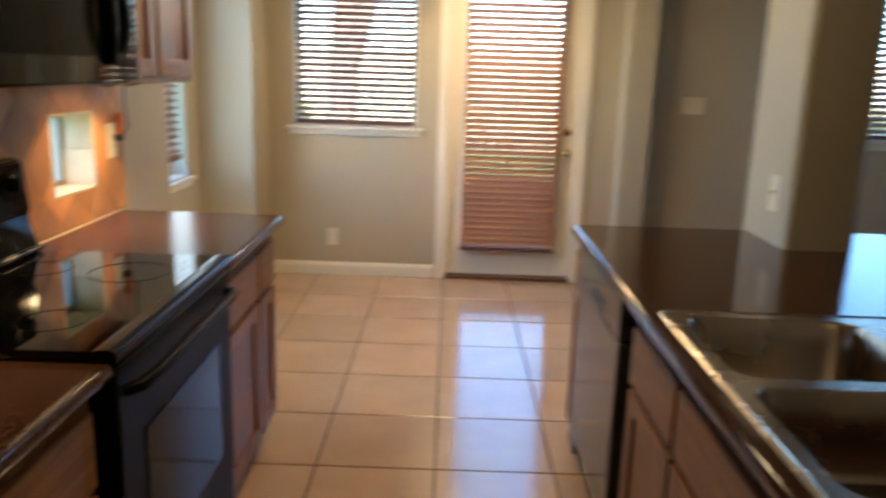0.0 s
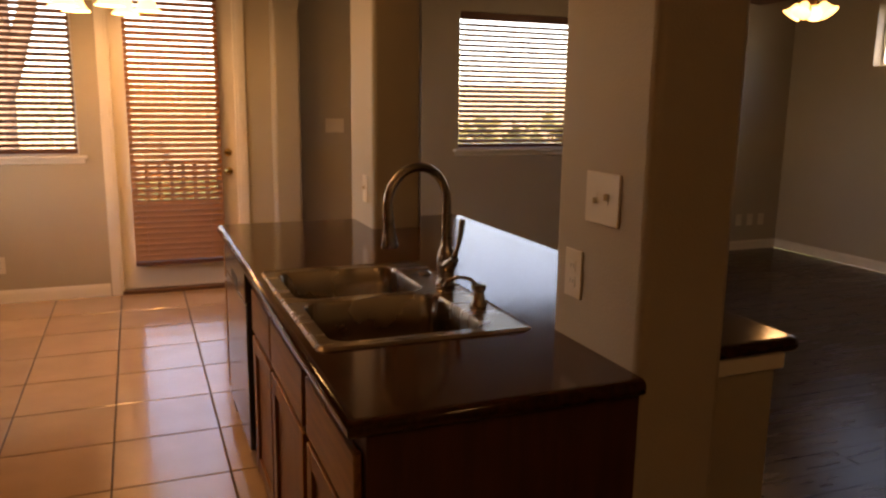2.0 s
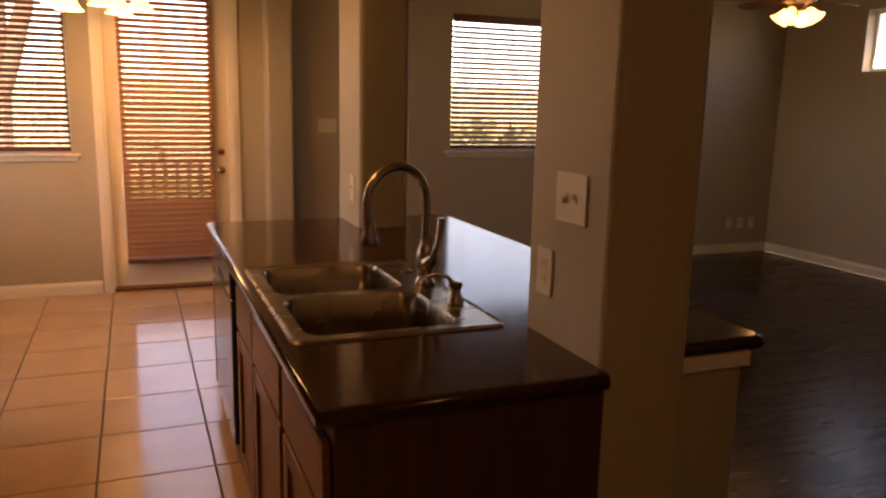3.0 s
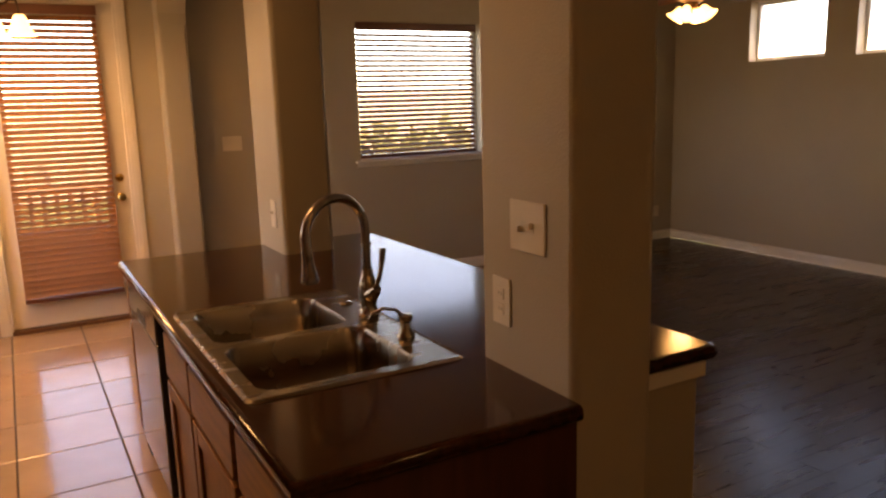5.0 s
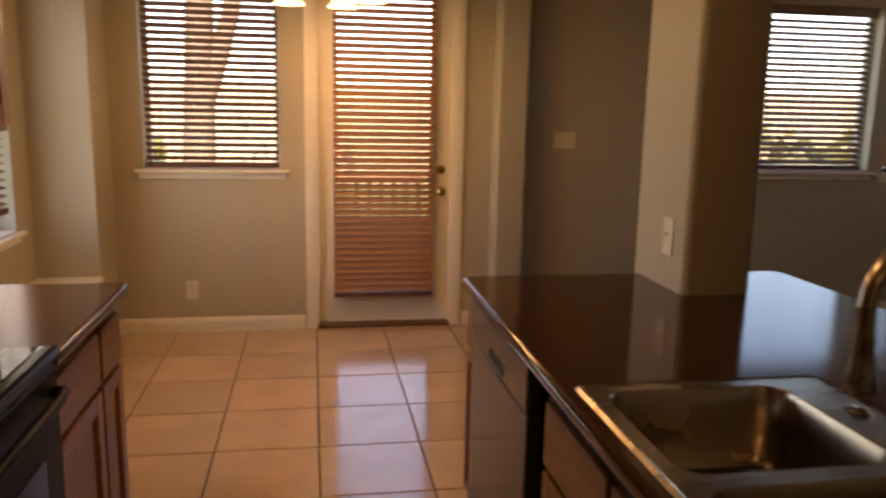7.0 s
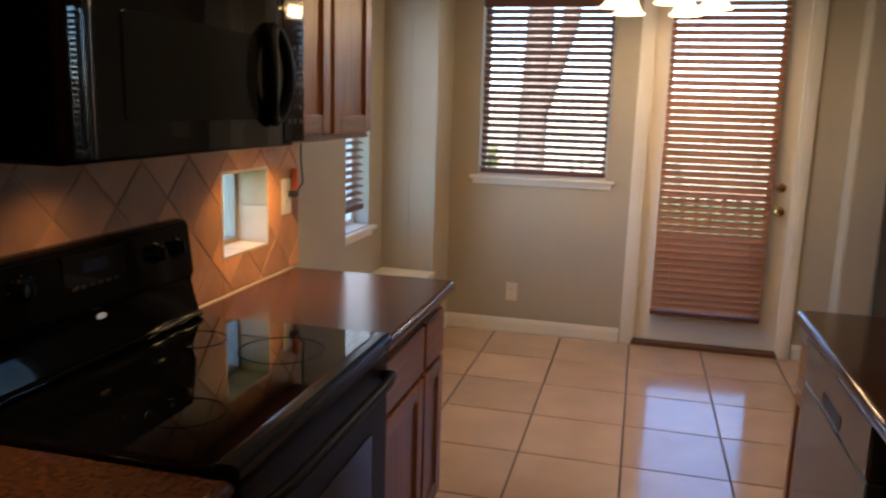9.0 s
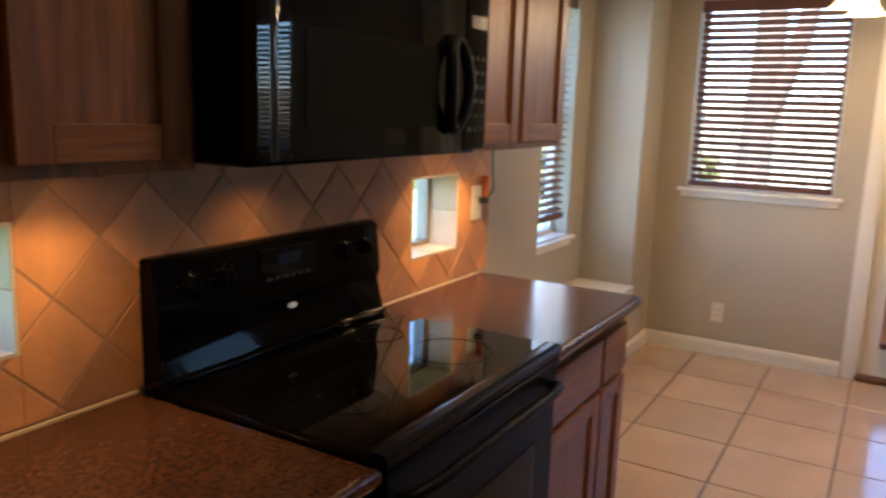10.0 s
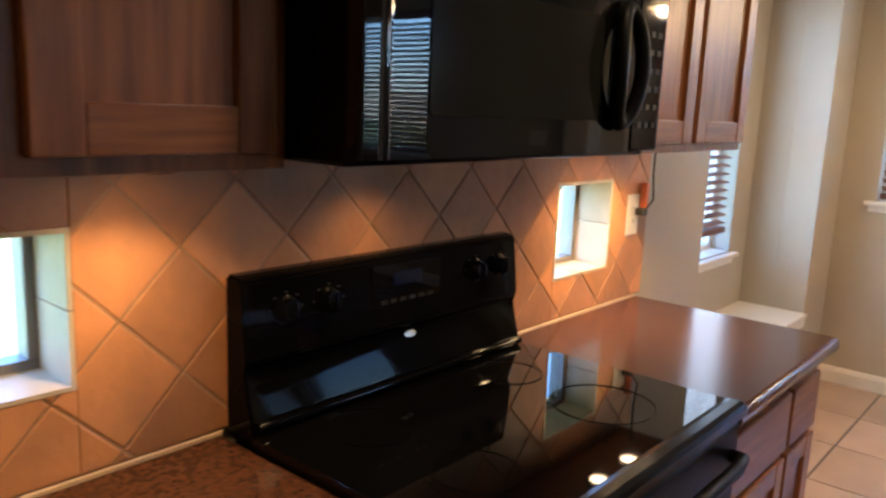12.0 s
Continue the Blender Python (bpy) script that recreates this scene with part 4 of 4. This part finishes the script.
for k in range(5):
    a = radians(72 * k + 62)
    u = Vector((math.cos(a), math.sin(a), 0))
    c = Vector((CX, CY, 0))
    part("arm", tube(bmesh.new(), [c + u * r + Vector((0, 0, z)) for r, z in ((0.02, CZ + 0.06), (0.08, CZ + 0.02), (0.14, CZ + 0.03), (0.20, CZ + 0.075), (0.235, CZ + 0.075), (0.245, CZ + 0.03), (0.245, CZ - 0.01))], 0.007, 8), BRONZE, chan, smooth=True)
    p = c + u * 0.245 + Vector((0, 0, CZ - 0.005))
    part("shade", bell(bmesh.new(), p, (0, 0, -1), 1.05), SHADE, chan, "glowing frosted glass bell shade", smooth=True)
    lamp("chandelier_lamp", "POINT", (*(p + Vector((0, 0, -0.125))),), CHAND, (1.0, 0.62, 0.30), 0.035)

flush = thing("ceiling_light", (-0.55, 1.5, H), "unseen round flush ceiling light with a frosted dome", "ceiling light")
part("base", lathe(bmesh.new(), [(0.0, H - 0.001), (0.16, H - 0.001), (0.165, H - 0.02), (0.15, H - 0.028)], (-0.55, 1.5, 0)), NICKEL, flush, smooth=True)
part("dome", lathe(bmesh.new(), [(0.15, H - 0.029), (0.14, H - 0.06), (0.10, H - 0.085), (0.05, H - 0.097), (0.0, H - 0.10)], (-0.55, 1.5, 0)), SHADE, flush, "glowing frosted glass dome", smooth=True)
lamp("unseen_ceiling_lamp", "AREA", (-0.55, 1.5, H - 0.11), CEILW, (1.0, 0.64, 0.32), 0.26, (-0.55, 1.501, 0))
# Unseen second fixture added behind the viewpoint to light the near column's end face.
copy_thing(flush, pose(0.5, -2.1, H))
lamp("unseen_ceiling_lamp", "AREA", (0.5, -2.1, H - 0.11), CEILW * 0.4, (1.0, 0.64, 0.32), 0.26, (0.5, -2.099, 0))

FXc, FYc, FZ = 3.98, 2.80, 2.25
fan = thing("ceiling_fan", (FXc, FYc, H), "dark bronze ceiling fan with four lit glass shades", "ceiling fan")
part("canopy", lathe(bmesh.new(), [(0.0, H - 0.001), (0.075, H - 0.001), (0.07, H - 0.03), (0.02, H - 0.06)], (FXc, FYc, 0)), BRONZE, fan, smooth=True)
part("downrod", tube(bmesh.new(), [(FXc, FYc, H - 0.05), (FXc, FYc, FZ + 0.1)], 0.012, 10), BRONZE, fan, smooth=True)
part("motor", lathe(bmesh.new(), [(0.0, FZ + 0.14), (0.05, FZ + 0.13), (0.11, FZ + 0.09), (0.125, FZ + 0.04), (0.11, FZ), (0.05, FZ - 0.02), (0.045, FZ - 0.06), (0.0, FZ - 0.07)], (FXc, FYc, 0)), BRONZE, fan, smooth=True)
for k in range(5):
    a = 72 * k + 10
    m = Matrix.Translation((FXc, FYc, FZ + 0.03)) @ Matrix.Rotation(radians(a), 4, "Z") @ Matrix.Rotation(radians(11), 4, "X")
    bm = slab(bmesh.new(), [(0.19, -0.05), (0.30, -0.062), (0.58, -0.068), (0.64, -0.05), (0.66, 0.0), (0.64, 0.05), (0.58, 0.068), (0.30, 0.062), (0.19, 0.05)], "z", -0.004, 0.004)
    bm.transform(m)
    part("blade", bm, OAK_DARK, fan, "dark wood blade")
    bm = box(bmesh.new(), 0.09, 0.22, -0.016, 0.016, -0.010, -0.0045, 0.002)
    bm.transform(m)
    part("blade_iron", bm, BRONZE, fan)
for k in range(4):
    a = radians(90 * k + 20)
    u = Vector((math.cos(a), math.sin(a), 0))
    p = Vector((FXc, FYc, FZ - 0.05)) + u * 0.075
    ax = (u * 0.62 + Vector((0, 0, -0.78))).normalized()
    part("lamp_arm", tube(bmesh.new(), [Vector((FXc, FYc, FZ - 0.04)) + u * 0.03, p + ax * 0.01], 0.010, 8), BRONZE, fan, smooth=True)
    part("shade", bell(bmesh.new(), p, ax, 0.8), SHADE, fan, "glowing frosted glass bell shade", smooth=True)
lamp("fan_lamp", "POINT", (FXc, FYc, FZ - 0.20), FANW, (1.0, 0.66, 0.36), 0.08)

# ---- outside ----
structure("ground", box(bmesh.new(), -60, 60, YB + 0.151, 140, -0.25, -0.12), GRASS, "sunlit lawn behind the house", "ground")
structure("ground_side", box(bmesh.new(), -60, XN - 0.35, -40, YB + 0.15, -0.25, -0.12), GRASS, "lawn beside the house", "ground")
structure("patio", box(bmesh.new(), -2.2, 3.2, YB + 0.152, 8.2, -0.119, -0.03), PATIO, "plain concrete patio slab", "patio")
def fence(at, n, step, along, z1, label, mat=FENCE):
    f = thing("fence", at, label, "fence", "garden fences")
    ux, uy = along
    first = None
    for k in range(n):
        if first is None:
            bm = box(bmesh.new(), at[0], at[0] + (step - 0.012 if ux else 0.02), at[1], at[1] + (step - 0.012 if uy else 0.02), -0.12, z1)
            first = part("board", bm, mat, f)
        else:
            o = new("board", first.data)
            o.parent, o.location = f, (ux * step * k, uy * step * k, 0)
    return f


fence((-12.0, 15.0, -0.12), 170, 0.15, (1, 0), 1.85, "weathered cedar board fence across the yard")
screen = thing("patio_screen", (0.1, 6.7, -0.12), "low brown patio wall with a slim picket rail", "patio screen")
part("wall", box(bmesh.new(), -1.3, 1.8, 6.68, 6.76, -0.12, 0.50), RAIL, screen)
for k in range(28):
    part("picket", box(bmesh.new(), -1.28 + 0.112 * k, -1.245 + 0.112 * k, 6.70, 6.735, 0.501, 0.86), RAIL, screen)
part("top_rail", box(bmesh.new(), -1.3, 1.8, 6.68, 6.75, 0.861, 0.90), RAIL, screen)

def tree(at, height, lean, seed, label, clumps, spread, girth):
    rnd = random.Random(seed)
    t = thing("tree", at, label, "tree", "garden trees")
    bm = bmesh.new()
    base = Vector(at)
    trunk = [base + Vector((lean * f * f + 0.05 * math.sin(5 * f), 0.04 * math.sin(7 * f), height * f)) for f in [k / 8 for k in range(9)]]
    tube(bm, trunk, [girth * (1.15 if k == 0 else 1 - 0.55 * k / 8) for k in range(9)], 10)
    tips = []
    for k in range(5):
        a, f = rnd.uniform(0, 6.28), rnd.uniform(0.55, 0.9)
        s = trunk[int(f * 8)]
        e = s + Vector((math.cos(a) * spread * 0.8, math.sin(a) * spread * 0.6, height * rnd.uniform(0.15, 0.3)))
        mid = (s + e) / 2 + Vector((0, 0, -0.1))
        tube(bm, [s, mid, e], [0.075, 0.05, 0.02], 7)
        tips += [mid, e, (mid + e) / 2]
    part("trunk", bm, BARK, t, smooth=True)
    bm = bmesh.new()
    for k in range(clumps):
        c = rnd.choice(tips) + Vector((rnd.gauss(0, 1), rnd.gauss(0, 1), abs(rnd.gauss(0, 0.7)))) * spread * 0.38
        q = Euler((rnd.uniform(0, 6.28), rnd.uniform(0, 6.28), rnd.uniform(0, 6.28))).to_matrix()
        s = rnd.uniform(0.07, 0.14)
        v = [bm.verts.new(c + q @ Vector(p) * s) for p in ((-1, 0, 0), (0, -0.5, 0.12), (1.1, 0, 0), (0, 0.5, 0.12))]
        bm.faces.new(v)
    tagged(part("crown", bm, LEAF, t), kind="stuff")
    return t


broad = tree((-1.86, 9.0, -0.12), 6.4, 0.35, 4, "tall leafy tree with a broad brown trunk near the patio", 900, 1.9, 0.20)
part("limb", tube(bmesh.new(), [(-1.85, 9.0, 1.2), (-1.62, 9.02, 1.85), (-1.42, 9.05, 2.5), (-1.30, 9.1, 3.4), (-1.28, 9.1, 4.4)], [0.13, 0.12, 0.10, 0.09, 0.05], 10), BARK, broad, smooth=True)
tree((-5.6, 13.0, -0.12), 6.8, 0.3, 9, "leafy garden tree by the fence", 900, 2.0, 0.22)
tree((15.0, 13.2, -0.12), 6.4, 0.4, 12, "leafy garden tree behind the living room", 900, 1.9, 0.22)
rnd = random.Random(3)
bm = bmesh.new()
for k in range(5000):
    c = Vector((rnd.choice((rnd.uniform(-9, -3.2), rnd.uniform(3.6, 12))), 13.9 + rnd.gauss(0, 0.35), -0.1 + abs(rnd.gauss(0.4, 0.26)) * (0.8 + 0.5 * math.sin(k % 17))))
    q = Euler((rnd.uniform(0, 6.28), rnd.uniform(0, 6.28), rnd.uniform(0, 6.28))).to_matrix()
    v = [bm.verts.new(c + q @ Vector(p) * 0.22) for p in ((-1, 0, 0), (0, -0.5, 0.1), (1.1, 0, 0), (0, 0.5, 0.1))]
    bm.faces.new(v)
tagged(part("shrubs", bm, HEDGE), "green shrubs along the fence", "shrubs", kind="stuff")

# ---- small windows in the backsplash ----
for k, (y0, y1, z0, z1) in enumerate((SM1, SM2)):
    w = thing("window_%d" % (7 + k), (XW - 0.1, (y0 + y1) / 2, z0), "small square window set in the tiled backsplash", "window", kind="structure")
    x0, x1 = XW - 0.15, XW - 0.105
    bm = bmesh.new()
    f = 0.024
    for e in ((y0, y1, z0, z0 + f), (y0, y1, z1 - f, z1), (y0, y0 + f, z0 + f, z1 - f), (y1 - f, y1, z0 + f, z1 - f)):
        box(bm, x0, x1, *e, 0.002)
    part("window_frame", bm, ALU, w, "grey aluminium frame", smooth=True)
    g = part("pane", box(bmesh.new(), XW - 0.13, XW - 0.126, y0 + f - 0.003, y1 - f + 0.003, z0 + f - 0.003, z1 - f + 0.003), pane_mat, w)
    g.visible_shadow = False
    t, mid = 0.008, (y0 + y1) / 2
    zm = (z0 + z1) / 2
    for e in ((y0 + t, mid - 0.0015, z0 + 0.0005, z0 + t), (mid + 0.0015, y1 - t, z0 + 0.0005, z0 + t), (y0 + t, mid - 0.0015, z1 - t, z1 - 0.0005), (mid + 0.0015, y1 - t, z1 - t, z1 - 0.0005),
              (y0 + 0.0005, y0 + t, z0 + 0.0005, zm - 0.0015), (y0 + 0.0005, y0 + t, zm + 0.0015, z1 - 0.0005), (y1 - t, y1 - 0.0005, z0 + 0.0005, zm - 0.0015), (y1 - t, y1 - 0.0005, zm + 0.0015, z1 - 0.0005)):
        part("tile", box(bmesh.new(), XW - 0.1045, XW + 0.0105, *e), LINER, w)

# ---- backsplash tiles ----
def clip(poly, axis, limit, keep_low):
    out_ = []
    for k in range(len(poly)):
        a, b = poly[k], poly[(k + 1) % len(poly)]
        ia, ib = (a[axis] <= limit) == keep_low, (b[axis] <= limit) == keep_low
        if ia:
            out_.append(a)
        if ia != ib:
            f = (limit - a[axis]) / (b[axis] - a[axis])
            out_.append((a[0] + f * (b[0] - a[0]), a[1] + f * (b[1] - a[1])))
    return out_


def area(poly):
    return abs(sum(a[0] * b[1] - b[0] * a[1] for a, b in zip(poly, poly[1:] + poly[:1]))) / 2


BY0, BY1, BZ0, BZ1 = -1.05, 2.525, C + 0.006, 1.414
splash = thing("wall_backsplash", (XW, 0.6, C), "tan stone tile backsplash laid in a diamond pattern", "backsplash", kind="structure")
part("grout", wall_pieces(bmesh.new(), "x", XW + 0.0008, XW + 0.0072, BY0, BY1, BZ0 - 0.005, BZ1, [SM1, SM2]), SPLASH_GROUT, splash)
cells = []
at = BY0
for y0, y1, z0, z1 in (SM1, SM2):
    cells += [(at, y0, BZ0, BZ1), (y0, y1, BZ0, z0), (y0, y1, z1, BZ1)]
    at = y1
cells.append((at, BY1 - 0.003, BZ0, BZ1))
D = 0.1075
for i in range(-16, 18):
    for j in range(-1, 7):
        if (i + j) % 2 == 0:
            continue
        cy, cz = 0.825 + i * D, 0.831 + j * D
        q = D - 0.0034
        polys = []
        for y0, y1, z0, z1 in cells:
            p = [(cy + q, cz), (cy, cz + q), (cy - q, cz), (cy, cz - q)]
            for ax, lim, low in ((0, y0, False), (0, y1, True), (1, z0, False), (1, z1, True)):
                p = clip(p, ax, lim, low) if p else p
            if len(p) > 2 and area(p) > 2e-5:
                polys.append(p)
        if polys:
            bm = bmesh.new()
            for p in polys:
                slab(bm, p, "x", XW + 0.004, XW + 0.0095)
            front = [e for e in bm.edges if min(v.co.x for v in e.verts) > XW + 0.009]
            bmesh.ops.bevel(bm, geom=front, offset=0.0025, segments=2, affect="EDGES", profile=0.5)
            part("tile", bm, SPLASH, splash)

# ---- floor tiles ----
S = 0.457
floor_t = bpy.data.objects["floor_kitchen"]
meshes = {}
def tile_mesh(w, d):
    key = (round(w, 3), round(d, 3))
    if key not in meshes:
        bm = box(bmesh.new(), 0, w, 0, d, -0.008, 0.0)
        bmesh.ops.bevel(bm, geom=[e for e in bm.edges if e.verts[0].co.z > -0.001 and e.verts[1].co.z > -0.001], offset=0.002, segments=1, affect="EDGES")
        me = bpy.data.meshes.new("tile")
        bm.to_mesh(me)
        bm.free()
        me.materials.append(TILE)
        meshes[key] = me
    return meshes[key]


gx = [-0.052 + S * k for k in range(-5, 3)]
gy = [4.005 + S * k for k in range(-16, 3)]
g = 0.004
for x0 in gx:
    for y0 in gy:
        a0, a1 = max(x0 + g, XW + 0.016), min(x0 + S - g, PX0 + 0.095)
        b0, b1 = max(y0 + g, YF), min(y0 + S - g, YB - 0.016)
        if a1 - a0 > 0.03 and b1 - b0 > 0.03:
            o = new("tile", tile_mesh(a1 - a0, b1 - b0))
            o.parent, o.location = floor_t, (a0, b0, 0)

# ---- wood planks ----
floor_w = bpy.data.objects["floor_living"]
rnd = random.Random(11)
pm = {}
y = YF
W = 0.14
while y < YB - 0.02:
    w = min(W, YB - 0.016 - y)
    x = PX0 + 0.102
    ln = rnd.choice((0.5, 0.8, 1.1))
    while x < XR - 0.02:
        l_ = min(ln, XR - 0.016 - x)
        key = (round(l_, 3), round(w, 3))
        if key not in pm:
            bm = box(bmesh.new(), 0.0008, l_ - 0.0008, 0.0008, w - 0.0008, -0.012, 0.0)
            bmesh.ops.bevel(bm, geom=[e for e in bm.edges if e.verts[0].co.z > -0.001 and e.verts[1].co.z > -0.001], offset=0.0014, segments=1, affect="EDGES")
            me = bpy.data.meshes.new("plank")
            bm.to_mesh(me)
            bm.free()
            me.materials.append(PLANK)
            pm[key] = me
        o = new("plank", pm[key])
        o.parent, o.location = floor_w, (x, y, rnd.uniform(-0.0006, 0.0))
        x += ln
        ln = rnd.choice((0.9, 1.2, 1.5))
    y += W
